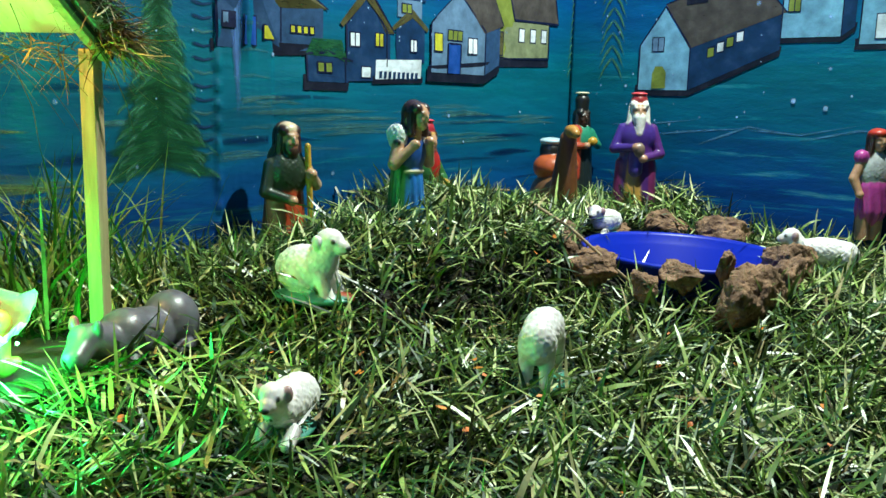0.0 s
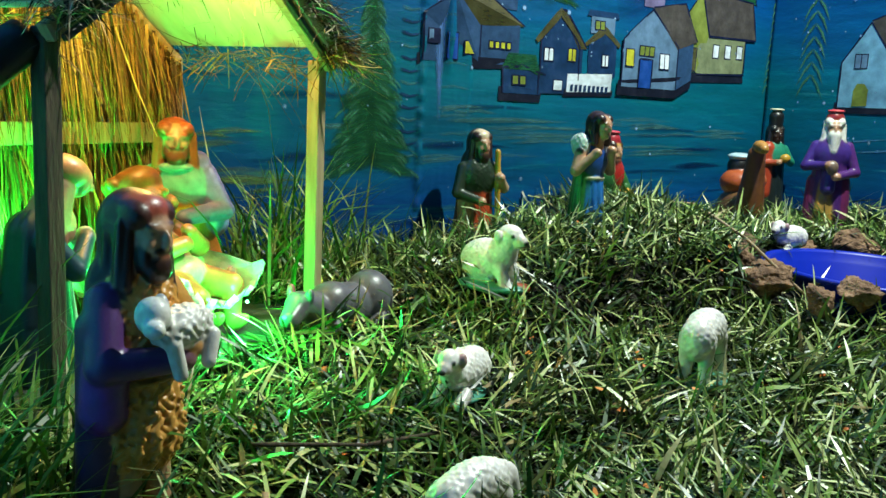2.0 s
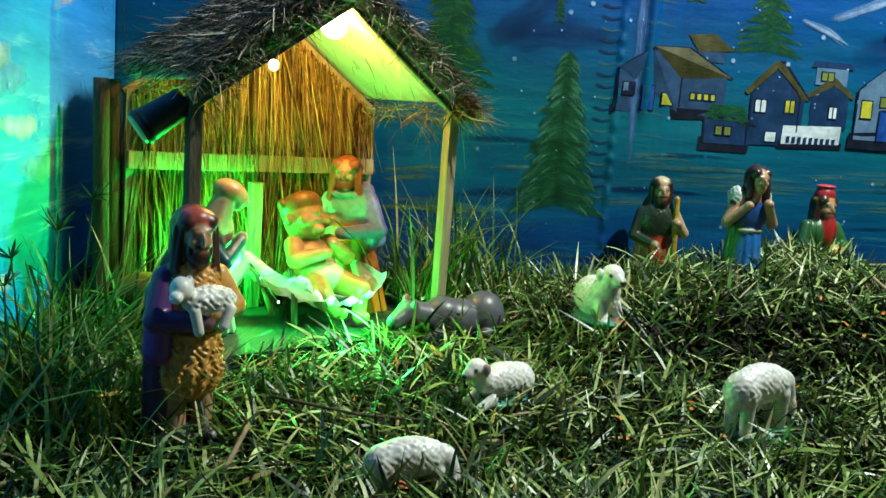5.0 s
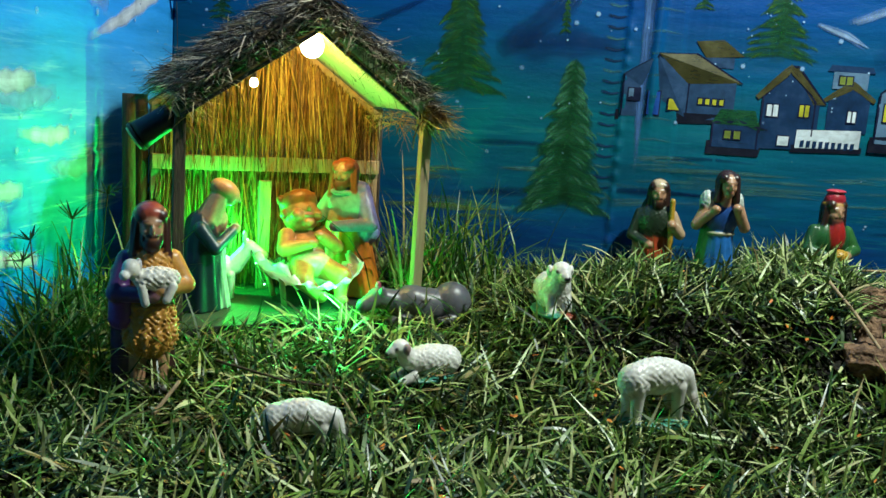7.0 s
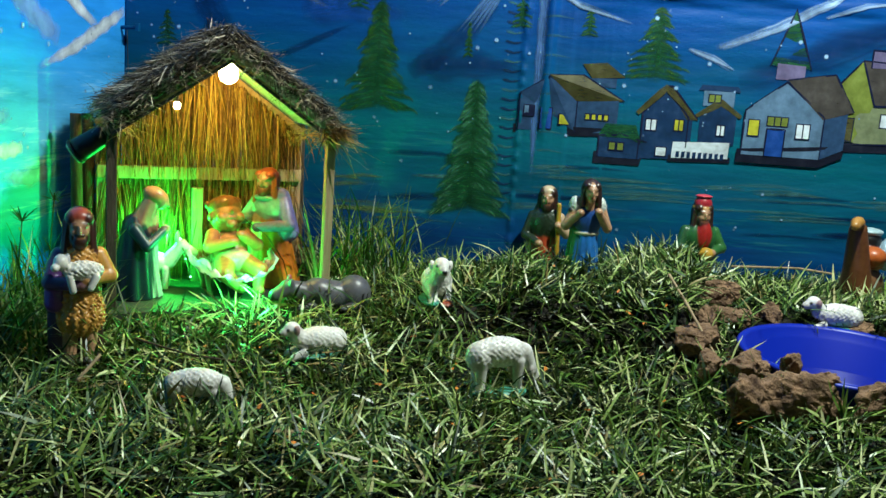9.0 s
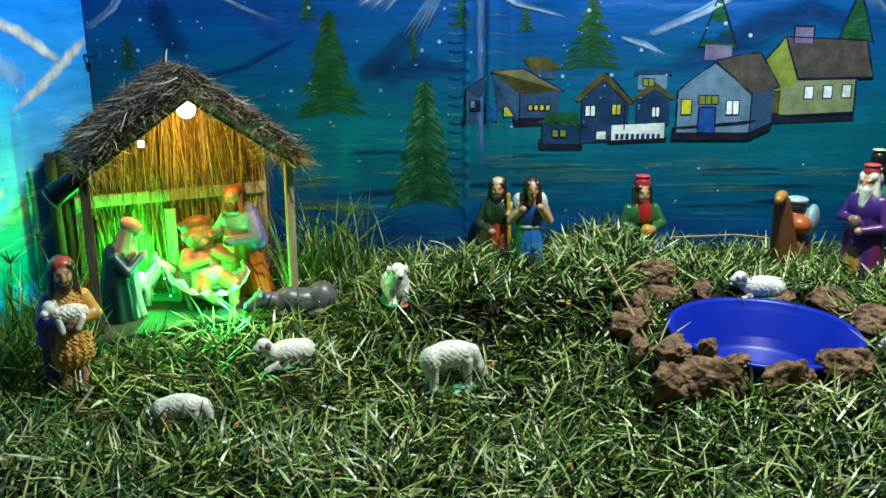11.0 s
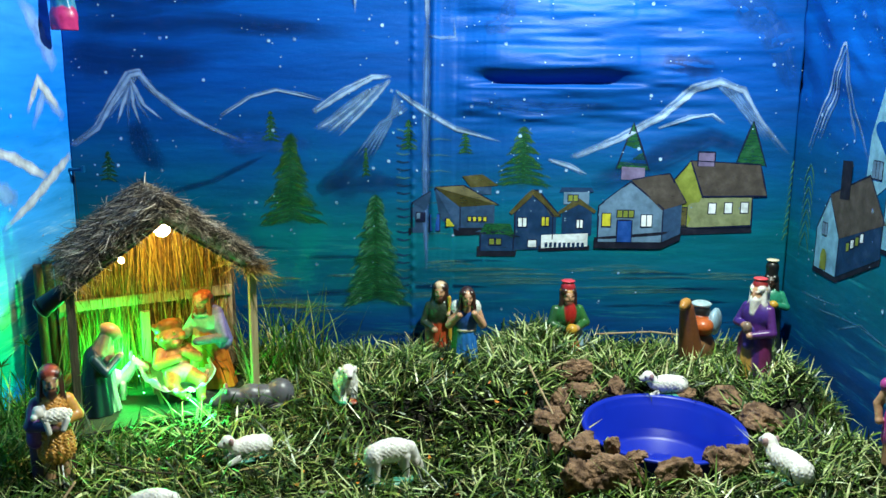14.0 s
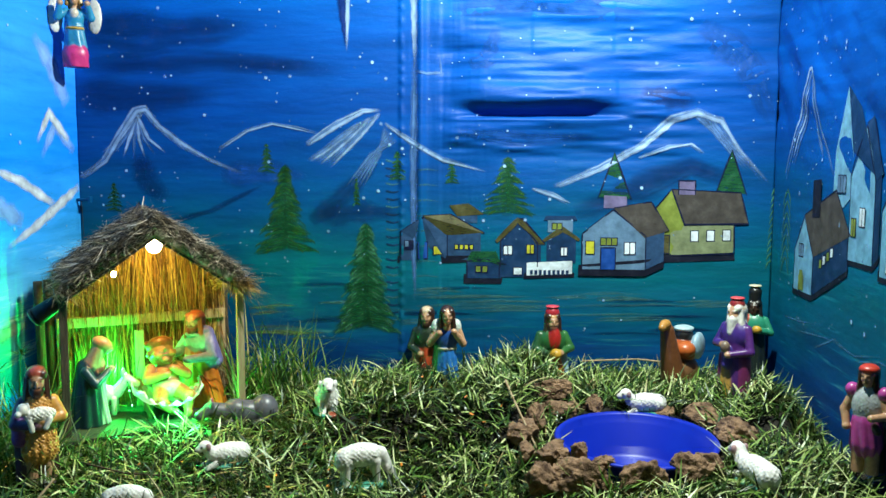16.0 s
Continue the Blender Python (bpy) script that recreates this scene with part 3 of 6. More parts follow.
ACROSS = ((-1.0, 0.0), (-0.55, 0.75), (0.0, 1.0), (0.55, 0.75), (1.0, 0.0))
FIRM = ((-1.0, 1.0), (1.0, 1.0))


def brush(out, grid, layer, path, w0, w1, fine=8, prof=ACROSS, force=1.0):
    """Add one brush stroke along a path, fading at its sides and ends."""
    verts, faces, cover = out
    pts = []
    for (a, b), (c, d) in zip(path[:-1], path[1:]):
        for i in range(fine):
            t = i / fine
            pts.append((a + (c - a) * t, b + (d - b) * t))
    pts.append(path[-1])
    r, run, n = random.uniform(0, 90), 0.0, len(prof)
    unit = max(abs(w0), abs(w1), 1e-6)
    for i, (u, v) in enumerate(pts):
        p0, p1 = pts[max(0, i - 1)], pts[min(len(pts) - 1, i + 1)]
        du, dv = p1[0] - p0[0], p1[1] - p0[1]
        ln = math.hypot(du, dv) or 1
        t = i / (len(pts) - 1)
        w = 0.5 * (w0 + (w1 - w0) * t) * (0.45 + 0.55 * math.sin(math.pi * min(1, max(0, t * 0.9 + 0.08)))) * (1 + 0.15 * math.sin(i * 1.7 + u))
        ends = 1.0 if prof is FIRM else min(1, 5 * t + 0.25, 4 * (1 - t))
        for k, c in prof:
            verts.append(grid(u - dv / ln * w * k, v + du / ln * w * k, layer))
            cover.append((c * ends * force, k * 2.2 + r, run, 1))
        run += ln / unit * 0.12
        if i:
            b = len(verts) - 2 * n
            for k in range(n - 1):
                faces.append((b + k, b + k + 1, b + n + k + 1, b + n + k))


def stroke(name, wall, grid, mat, layer, path, w0, w1, fine=8, prof=None, force=1.0):
    out = ([], [], [])
    if prof is None:
        prof = FIRM if name in ("painted_outline", "painted_roof") else ACROSS
    brush(out, grid, layer, path, w0, w1, fine, prof, force)
    return covered(name, wall, mat, *out)


def painted_fir(wall, grid, u, v, w, h, dark="p_green", light="p_leaf", seed=0, layer=2):
    """A fir of drooping brush dabs, tier under tier, with paler tips."""
    r = random.Random(seed)
    body, tips = ([], [], []), ([], [], [])
    n = max(7, int(h / 9))
    brush(body, grid, layer, [(u, v), (u, v + h * 0.5), (u, v + h)], w * 0.1, w * 0.42, 5)
    for i in range(n):
        t = (i + 0.6) / n
        half = w * 0.5 * (0.12 + 0.88 * t) * r.uniform(0.8, 1.12)
        for sgn in (-1, 1):
            v0, drop = v + h * (t - 0.1), h * r.uniform(0.06, 0.13)
            brush(body, grid, layer + 0.1 + 0.08 * (i % 4), [(u - sgn * w * 0.03, v0), (u + sgn * half * 0.55, v0 + drop * 0.55), (u + sgn * half, v0 + drop)], h * 0.13, h * 0.06, 3)
            for _ in range(2):
                q = r.uniform(0.2, 0.95)
                a, b = u + sgn * half * q, v0 + drop * q + r.uniform(-0.02, 0.03) * h
                brush(tips, grid, layer + 1, [(a - sgn * 3, b - h * 0.02), (a + sgn * w * 0.05, b + h * 0.02), (a + sgn * w * 0.075, b + h * 0.05)], max(2.6, w * 0.045), 2, 2, ACROSS, r.uniform(0.4, 1.0))
    covered("painted_fir", wall, dark, *body)
    covered("painted_twig", wall, light, *tips)


def window_mark(wall, grid, u, v, w, h, mat="p_yellow", layer=5, skew=0.0, bars=1):
    patch("painted_window", wall, grid, "p_outline", layer, [(u - 1.6, v - 1.6), (u + w + 1.6, v - 1.6 + skew), (u + w + 1.6, v + h + 1.6 + skew), (u - 1.6, v + h + 1.6)])
    for k in range(bars + 1):
        a, b = u + w * k / (bars + 1) + (0.9 if k else 0), u + w * (k + 1) / (bars + 1) - (0.9 if k < bars else 0)
        patch("painted_pane", wall, grid, mat, layer + 1, [(a, v), (b, v + skew * 0.5), (b, v + h + skew * 0.5), (a, v + h)])


def painted_house(wall, grid, u, base, w, eave, apex, side, roof, front, flank, roofmat, rise=0.0, layer=3, shade=12):
    """Gable front of width w with its long side and roof to the right of it."""
    mid = u + w * 0.48
    patch("painted_shadow", wall, grid, "p_black", layer, [(u - 6, base + shade), (u + w, base + shade), (u + w + side, base + shade + rise), (u + w + side + 3, base + rise - 6), (u - 6, base - 8)])
    patch("painted_gable", wall, grid, front, layer + 1, [(u, base), (u + w, base), (u + w, eave), (mid, apex), (u, eave)])
    patch("painted_side", wall, grid, flank, layer + 1, [(u + w + 0.5, base), (u + w + side, base + rise), (u + w + side, eave + rise * 0.8), (u + w + 0.5, eave)])
    patch("painted_roof", wall, grid, roofmat, layer + 2, [(mid, apex - 3), (mid + roof, apex + rise * 0.8 - 2), (u + w + side + 8, eave + rise * 0.8 + 6), (u + w - 2, eave + 7)])
    for path in ([(u, base), (u, eave), (mid, apex), (u + w, eave + 4), (u + w, base)], [(mid, apex - 3), (mid + roof, apex + rise * 0.8 - 2), (u + w + side + 8, eave + rise * 0.8 + 6)]):
        stroke("painted_outline", wall, grid, "p_outline", layer + 3, path, 3.0, 3.0, 4)


WB = (wall_back, on_back)
# mountains with snow
for ridge, w in (([(140, 330), (185, 298), (215, 250), (245, 207), (262, 203), (285, 235), (330, 270), (380, 298), (440, 322)], 13),
                 ([(398, 278), (450, 245), (495, 232), (540, 240), (580, 250)], 6), ([(560, 270), (610, 235), (660, 210), (690, 206)], 12), ([(700, 232), (750, 265), (800, 295), (880, 318)], 10),
                 ([(1005, 342), (1080, 310), (1150, 270), (1205, 222), (1245, 210), (1290, 225), (1320, 275), (1372, 335)], 15), ([(1150, 292), (1200, 272), (1240, 268), (1262, 285)], 7), ([(965, 348), (1000, 360), (1030, 376)], 8)):
    for k in range(4):
        off = (k - 1.5) * w * 0.22
        stroke("painted_ridge", *WB, "p_snow" if k % 2 else "p_mist", 2 + k, [(a + off * 0.6 + random.uniform(-2, 2), b + abs(off) + random.uniform(-2, 2)) for a, b in ridge], w * 0.85, w * 0.6)
for a in range(7):
    stroke("painted_snow", *WB, "p_mist" if a % 2 else "p_snow", 1 + 0.3 * a, [(258 - 2 * a, 215), (250 + (a - 4) * 9, 262), (240 + (a - 3) * 20, 300 - 4 * abs(a - 3))], 11, 5)
for a in range(8):
    stroke("painted_snow", *WB, "p_mist" if a % 3 else "p_snow", 1 + 0.3 * a, [(690 - 6 * a, 215 + 3 * a), (650 - 9 * a, 262 + 3 * a), (600 - 6 * a, 315 - 2 * a)], 13, 7)
for a in range(5):
    stroke("painted_snow", *WB, "p_mist", 1 + 0.3 * a, [(700 + 5 * a, 240 + 6 * a), (690 - 4 * a, 290), (660 - 8 * a, 350)], 12, 5)
for a in range(4):
    stroke("painted_snow", *WB, "p_mist", 1 + 0.3 * a, [(1240 + a * 10, 214 + a * 3), (1280 + 8 * a, 250 + a * 5), (1335 + a * 6, 318)], 13, 6)
for fu, fv, fw, fh, sd in ((517, 322, 118, 155, 1), (664, 432, 132, 190, 2), (920, 300, 108, 104, 3), (485, 272, 36, 55, 4), (722, 285, 36, 55, 5), (820, 300, 30, 45, 6), (648, 335, 16, 50, 7), (200, 345, 40, 55, 8)):
    painted_fir(*WB, fu, fv, fw, fh, seed=sd, light="p_lightleaf" if sd == 2 else "p_leaf")
for k in range(11):
    for sgn in (-1, 1):
        stroke("painted_twig", *WB, "p_lightleaf", 3, [(1388, 345 + 13 * k), (1388 + sgn * (4 + 0.5 * k), 352 + 13 * k), (1388 + sgn * (8 + 0.5 * k), 364 + 13 * k)], 5, 2, 3)
# village
patch("painted_spire", *WB, "p_green", 4, [(1107, 285), (1138, 368), (1080, 365)])
patch("painted_tower", *WB, "p_mauve", 3, [(1090, 362), (1130, 364), (1130, 385), (1090, 385)])
patch("painted_spire", *WB, "p_green", 3, [(1310, 280), (1336, 358), (1286, 352)])
stroke("painted_outline", *WB, "p_outline", 5, [(1080, 366), (1107, 285), (1138, 369)], 3, 3, 4)
stroke("painted_outline", *WB, "p_outline", 5, [(1286, 353), (1310, 280), (1338, 360)], 3, 3, 4)
patch("painted_shadow", *WB, "p_black", 4, [(1185, 470), (1320, 466), (1322, 478), (1185, 484)])
patch("painted_side", *WB, "p_cream", 5, [(1210, 470), (1318, 464), (1320, 408), (1230, 412), (1208, 430)])
patch("painted_gable", *WB, "p_lime", 6, [(1168, 468), (1209, 468), (1232, 412), (1208, 352), (1172, 395)])
patch("painted_roof", *WB, "p_roof", 7, [(1208, 350), (1328, 356), (1343, 412), (1232, 414)])
patch("painted_chimney", *WB, "p_mauve", 8, [(1220, 336), (1248, 336), (1248, 360), (1220, 360)])
stroke("painted_outline", *WB, "p_outline", 9, [(1172, 396), (1208, 350), (1232, 414), (1343, 412), (1328, 356), (1208, 350)], 3, 3, 4)
stroke("painted_outline", *WB, "p_outline", 9, [(1220, 360), (1220, 335), (1249, 335), (1249, 360)], 3, 3, 4)
stroke("painted_outline", *WB, "p_outline", 9, [(1318, 412), (1320, 466), (1210, 471)], 3, 3, 4)
for k in range(3):
    window_mark(*WB, 1244 + 28 * k, 426 - k, 12, 18, "p_white", 7, 0, 0)
window_mark(*WB, 1188, 434, 18, 32, "p_ochre", 7, 0, 0)
painted_house(*WB, 1053, 497, 112, 432, 388, 32, 66, "p_grey", "p_grey2", "p_roof", -16, 11)
window_mark(*WB, 1060, 446, 14, 22, "p_yellow", 15, 0, 0)
window_mark(*WB, 1128, 448, 18, 20, "p_white", 15)
window_mark(*WB, 1086, 440, 28, 12, "p_lime", 15, 0, 2)
patch("painted_door", *WB, "p_blue", 15, [(1086, 497), (1112, 497), (1112, 458), (1086, 458)])
stroke("painted_outline", *WB, "p_outline", 17, [(1086, 497), (1086, 457), (1112, 457), (1112, 497)], 2.5, 2.5, 3)
painted_house(*WB, 728, 484, 84, 430, 404, 60, 50, "p_grey2", "p_grey2", "p_ochre", -4, shade=5)
window_mark(*WB, 788, 458, 16, 14, "p_yellow", 7, 0, 0)
window_mark(*WB, 736, 448, 14, 14, "p_grey", 7)
window_mark(*WB, 760, 450, 16, 30, "p_blue", 7, 0, 0)
for k in range(4):
    window_mark(*WB, 826 + 9 * k, 455, 5, 7, "p_yellow", 7, 0, 0)
patch("painted_roof", *WB, "p_ochre", 3, [(815, 382), (850, 378), (878, 398), (830, 402)])
patch("painted_side", *WB, "p_grey2", 3, [(828, 402), (866, 400), (866, 414), (828, 414)])
painted_house(*WB, 908, 494, 66, 446, 408, 6, 8, "p_navy", "p_navy", "p_ochre", 0, 3, 6)
stroke("painted_roof", *WB, "p_ochre", 7, [(900, 448), (938, 408), (978, 446)], 9, 9)
window_mark(*WB, 914, 456, 14, 15, "p_white", 7)
window_mark(*WB, 955, 454, 12, 15, "p_yellow", 7)
patch("painted_gable", *WB, "p_navy", 4, [(990, 486), (1042, 486), (1042, 440), (1018, 424), (990, 440)])
stroke("painted_roof", *WB, "p_ochre", 6, [(984, 446), (1018, 424), (1048, 444)], 9, 9)
window_mark(*WB, 1016, 458, 10, 14, "p_white", 7)
patch("painted_tower", *WB, "p_grey", 4, [(992, 430), (1036, 430), (1036, 408), (992, 408)])
patch("painted_roof", *WB, "p_navy", 5, [(984, 408), (1044, 408), (1040, 400), (988, 400)])
window_mark(*WB, 1000, 414, 16, 10, "p_lime", 6)
painted_house(*WB, 848, 516, 58, 484, 482, 4, 2, "p_navy", "p_navy", "p_green", 0, 4, 10)
patch("painted_roof", *WB, "p_green", 7, [(846, 486), (856, 466), (900, 466), (908, 486)])
for k in range(2):
    window_mark(*WB, 864 + 12 * k, 494, 8, 10, "p_lime", 8, 0, 0)
patch("painted_side", *WB, "p_navy", 5, [(908, 514), (958, 512), (958, 486), (908, 488)])
window_mark(*WB, 932, 496, 14, 12, "p_white", 7, 0, 0)
patch("painted_shadow", *WB, "p_black", 5, [(950, 516), (1040, 512), (1040, 504), (950, 506)])
patch("painted_fence", *WB, "p_white", 6, [(955, 510), (1036, 506), (1036, 482), (955, 486)])
for k in range(9):
    patch("painted_gap", *WB, "p_navy", 7, [(961 + 8 * k, 509), (966 + 8 * k, 508), (966 + 8 * k, 499), (961 + 8 * k, 500)])
# pale strokes paint in the glossy bright line down the taped seam
stroke("painted_streak", *WB, "p_snow", 3, [(748, -80), (752, 20), (754, 140)], 16, 12, 14)
stroke("painted_streak", *WB, "p_mist", 3, [(753, 120), (752, 300), (752, 470), (754, 560)], 20, 10, 14)
stroke("painted_streak", *WB, "p_mist", 3, [(754, 140), (775, 144), (800, 142), (798, 110)], 8, 5)
stroke("painted_streak", *WB, "p_snow", 2, [(636, -40), (634, 40), (632, 105)], 12, 6)
stroke("painted_streak", *WB, "p_deep", 1, [(626, -60), (625, 30), (631, 100)], 30, 8)
# dark night sky and the mountains' shaded flanks
for path, w0, w1 in (([(120, 60), (300, 70), (480, 60)], 110, 60), ([(130, 180), (260, 190), (400, 185)], 90, 70), ([(150, 130), (400, 120), (640, 140)], 60, 40), ([(300, 418), (380, 395), (440, 365), (480, 345)], 16, 9),
                     ([(565, 415), (640, 350), (690, 300)], 50, 26), ([(560, 405), (660, 395), (740, 400)], 60, 40), ([(1040, 395), (1150, 350), (1240, 310), (1330, 340)], 60, 50), ([(250, 290), (262, 340), (300, 380)], 50, 60), ([(1150, 180), (1200, 190), (1248, 195)], 45, 40)):
    stroke("painted_shade", *WB, "p_shade", 0.4, path, w0, w1, 8, None, 0.5)
for path, w0, w1 in (([(820, 30), (960, 20), (1200, 40)], 70, 50), ([(830, 250), (960, 262), (1080, 255)], 34, 24), ([(400, 330), (480, 322), (560, 330)], 60, 40), ([(1250, 60), (1330, 120), (1380, 240)], 70, 50), ([(850, 130), (880, 120), (900, 60)], 40, 30)):
    stroke("painted_sky", *WB, "p_azure", 0.6, path, w0, w1, 8, None, 0.8)
# light on the water
water_rng = random.Random(31)
for u, v, ln, w, mat in ((915, 560, 190, 12, "p_aqua"), (1155, 556, 110, 8, "p_aqua"), (1120, 584, 150, 7, "p_aqua"), (500, 612, 110, 14, "p_sage"), (490, 578, 60, 10, "p_sage"), (640, 560, 90, 9, "p_aqua"), (800, 545, 70, 9, "p_aqua"), (930, 574, 130, 6, "p_aqua"), (1290, 556, 100, 8, "p_aqua"), (545, 628, 70, 8, "p_sage"), (760, 600, 60, 6, "p_aqua"), (1040, 548, 70, 5, "p_aqua")):
    for k in range(4):
        a, b = u + water_rng.uniform(-0.3, 0.3) * ln, v + water_rng.uniform(-1.0, 1.0) * w
        stroke("painted_ripple", *WB, mat, 1 + 0.2 * k, [(a - ln * 0.5, b + 2), (a, b - 1), (a + ln * 0.5, b + water_rng.uniform(-3, 4))], w * 0.8, w * 0.4, 6, None, water_rng.uniform(0.5, 1))
for k in range(34):
    a, b = water_rng.uniform(430, 1390), water_rng.uniform(505, 690)
    stroke("painted_ripple", *WB, water_rng.choice(["p_shade", "p_teal", "p_shade", "p_aqua"]), 0.5, [(a - 70, b + 3), (a, b), (a + water_rng.uniform(40, 90), b + 2)], water_rng.uniform(6, 18), 4, 6, None, 0.45)
# frayed tape along the seam, rung by rung
for k in range(22):
    b = 300 + 14 * k
    stroke("painted_ripple", *WB, "p_navy" if k % 3 else "p_aqua", 1.5, [(700, b), (714, b + 3), (728, b)], 6, 3, 4)
    if k % 2:
        stroke("painted_ripple", *WB, "p_aqua", 1.4, [(756, b + 4), (775, b + 2), (800, b + 5)], 5, 3, 4, None, 0.6)


def flecks(wall, grid, n, u0, u1, v0, v1, size, seed):
    """Tiny falling snow, dabbed with a brush tip."""
    r = random.Random(seed)
    out = ([], [], [])
    for _ in range(n):
        u, v, d = r.uniform(u0, u1), r.uniform(v0, v1), size * r.choice((0.6, 0.8, 1.0, 1.0, 1.5, 2.2))
        brush(out, grid, 6, [(u - d, v - 0.3 * d), (u, v), (u + d, v + 0.3 * d)], 2.4 * d, 2.4 * d, 2, ACROSS, r.uniform(0.3, 1.0))
    tagged(covered("painted_snowflakes", wall, "p_fleck", *out), "pale blue flecks of painted snow", kind="stuff")


flecks(*WB, 330, 135, 1385, -150, 470, 1.5, 5)
flecks(*WB, 40, 440, 1385, 470, 640, 1.2, 8)

# houses on the right wall
WR = (wall_right, on_right)
painted_house(*WR, 1122, 148, 100, 72, 8, 160, 150, "p_cyan", "p_navy", "p_roof", -64, 3, 10)
patch("painted_chimney", *WR, "p_black", 7, [(1210, -60), (1250, -62), (1250, 5), (1210, 8)])
window_mark(*WR, 1148, 60, 22, 22, "p_grey", 7)
patch("painted_door", *WR, "p_lime", 7, [(1150, 146), (1178, 145), (1178, 118), (1170, 108), (1156, 108), (1150, 120)])
for k in range(4):
    window_mark(*WR, 1256 + 17 * k, 80 - 8 * k, 11, 14, "p_lime" if k % 2 == 0 else "p_white", 7, -4, 0)
painted_house(*WR, 1382, 66, 96, -70, -150, 20, 20, "p_cyan", "p_navy", "p_navy", -14, 3, 8)
window_mark(*WR, 1392, -2, 18, 28, "p_lime", 7)
window_mark(*WR, 1424, -20, 20, 28, "p_white", 7)
patch("painted_gable", *WR, "p_cyan", 2, [(1300, 10), (1390, -40), (1382, -120), (1345, -215), (1305, -110)])
patch("painted_roof", *WR, "p_navy", 3, [(1345, -218), (1400, -180), (1480, -70), (1384, -110)])
window_mark(*WR, 1325, -70, 34, 28, "p_grey", 5, 0, 2)
painted_house(*WR, 1506, 78, 90, -20, -70, 50, 40, "p_cyan", "p_navy", "p_roof", -30, 3, 8)
window_mark(*WR, 1530, 36, 34, 34, "p_white", 7)
for k in range(7):
    for sgn in (-1, 1):
        stroke("painted_twig", *WR, "p_lightleaf", 3, [(1062, -40 + 22 * k), (1062 + sgn * 14, -24 + 22 * k), (1062 + sgn * 28, 4 + 22 * k)], 9, 3, 4)
for ridge in ([(1040, -70), (1110, -170), (1165, -260), (1175, -262), (1230, -150), (1310, -60)], [(1090, -100), (1150, -190), (1172, -240)], [(1180, -240), (1215, -140), (1240, -110)]):
    stroke("painted_ridge", *WR, "p_snow", 2, ridge, 9, 7)
    stroke("painted_ridge", *WR, "p_mist", 3, [(a + 7, b + 12) for a, b in ridge], 12, 7)
for k in range(5):
    stroke("painted_streak", *WR, "p_skylight", 1, [(1070 + 90 * k, 210 + 14 * (k % 3)), (1160 + 90 * k, 205 + 10 * (k % 2)), (1260 + 90 * k, 195 + 12 * (k % 3))], 6, 2)

# sky, snow peaks and clouds on the left wall
WL = (wall_left, on_left)
for path, w in (([(1.2, 0.70), (1.1, 0.66), (0.95, 0.60), (0.82, 0.56)], 0.032), ([(1.06, 0.655), (0.9, 0.72), (0.75, 0.76)], 0.03), ([(1.15, 0.83), (1.05, 0.90), (0.98, 0.82)], 0.03),
                ([(0.76, 0.41), (0.7, 0.405), (0.6, 0.415)], 0.03), ([(0.66, 0.49), (0.58, 0.485), (0.5, 0.49)], 0.035), ([(0.62, 0.33), (0.55, 0.335), (0.48, 0.34)], 0.03), ([(0.66, 0.22), (0.56, 0.24), (0.46, 0.23)], 0.025)):
    stroke("painted_cloud", *WL, "p_white", 2, path, w * 1.3, w * 0.9)
for path, w in (([(0.72, 0.47), (0.62, 0.46), (0.5, 0.475)], 0.05), ([(0.9, 0.36), (0.78, 0.35), (0.68, 0.36)], 0.05), ([(0.58, 0.30), (0.5, 0.29), (0.4, 0.30)], 0.06), ([(1.15, 0.93), (1.08, 1.02), (0.98, 1.1)], 0.09), ([(0.9, 0.62), (0.8, 0.66), (0.7, 0.7)], 0.07), ([(1.18, 0.8), (1.08, 0.87), (1.0, 0.78)], 0.05)):
    stroke("painted_cloud", *WL, "p_fleck", 1, path, w, w * 0.7, 8, None, 0.6)
flecks(*WL, 60, 0.3, 1.18, 0.3, 1.45, 0.0026, 6)
flecks(*WR, 140, 1010, 1700, -400, 230, 2.0, 7)

# ---------------------------------------------------------------- turf


ROCKS = [(1.298, 0.475, 0.125, 0.055, 0.036, 0.036, -5), (1.21, 0.475, 0.12, 0.030, 0.03, 0.032, 40), (1.40, 0.475, 0.13, 0.05, 0.03, 0.04, 15), (1.235, 0.565, 0.15, 0.038, 0.03, 0.028, 20),
         (1.19, 0.60, 0.15, 0.022, 0.02, 0.02, 0), (1.185, 0.68, 0.165, 0.036, 0.042, 0.03, 30), (1.21, 0.755, 0.175, 0.032, 0.026, 0.028, 70), (1.265, 0.83, 0.17, 0.05, 0.036, 0.03, 20),
         (1.262, 0.89, 0.215, 0.046, 0.032, 0.028, -10), (1.345, 0.85, 0.17, 0.028, 0.024, 0.028, 50), (1.50, 0.835, 0.168, 0.042, 0.024, 0.02, -10), (1.585, 0.775, 0.172, 0.056, 0.04, 0.032, -50),
         (1.62, 0.685, 0.165, 0.062, 0.046, 0.036, -60), (1.495, 0.50, 0.15, 0.042, 0.034, 0.036, -35), (1.545, 0.545, 0.14, 0.03, 0.03, 0.03, 0), (1.285, 0.525, 0.165, 0.017, 0.014, 0.024, 10), (1.33, 0.515, 0.15, 0.024, 0.015, 0.014, 20)]


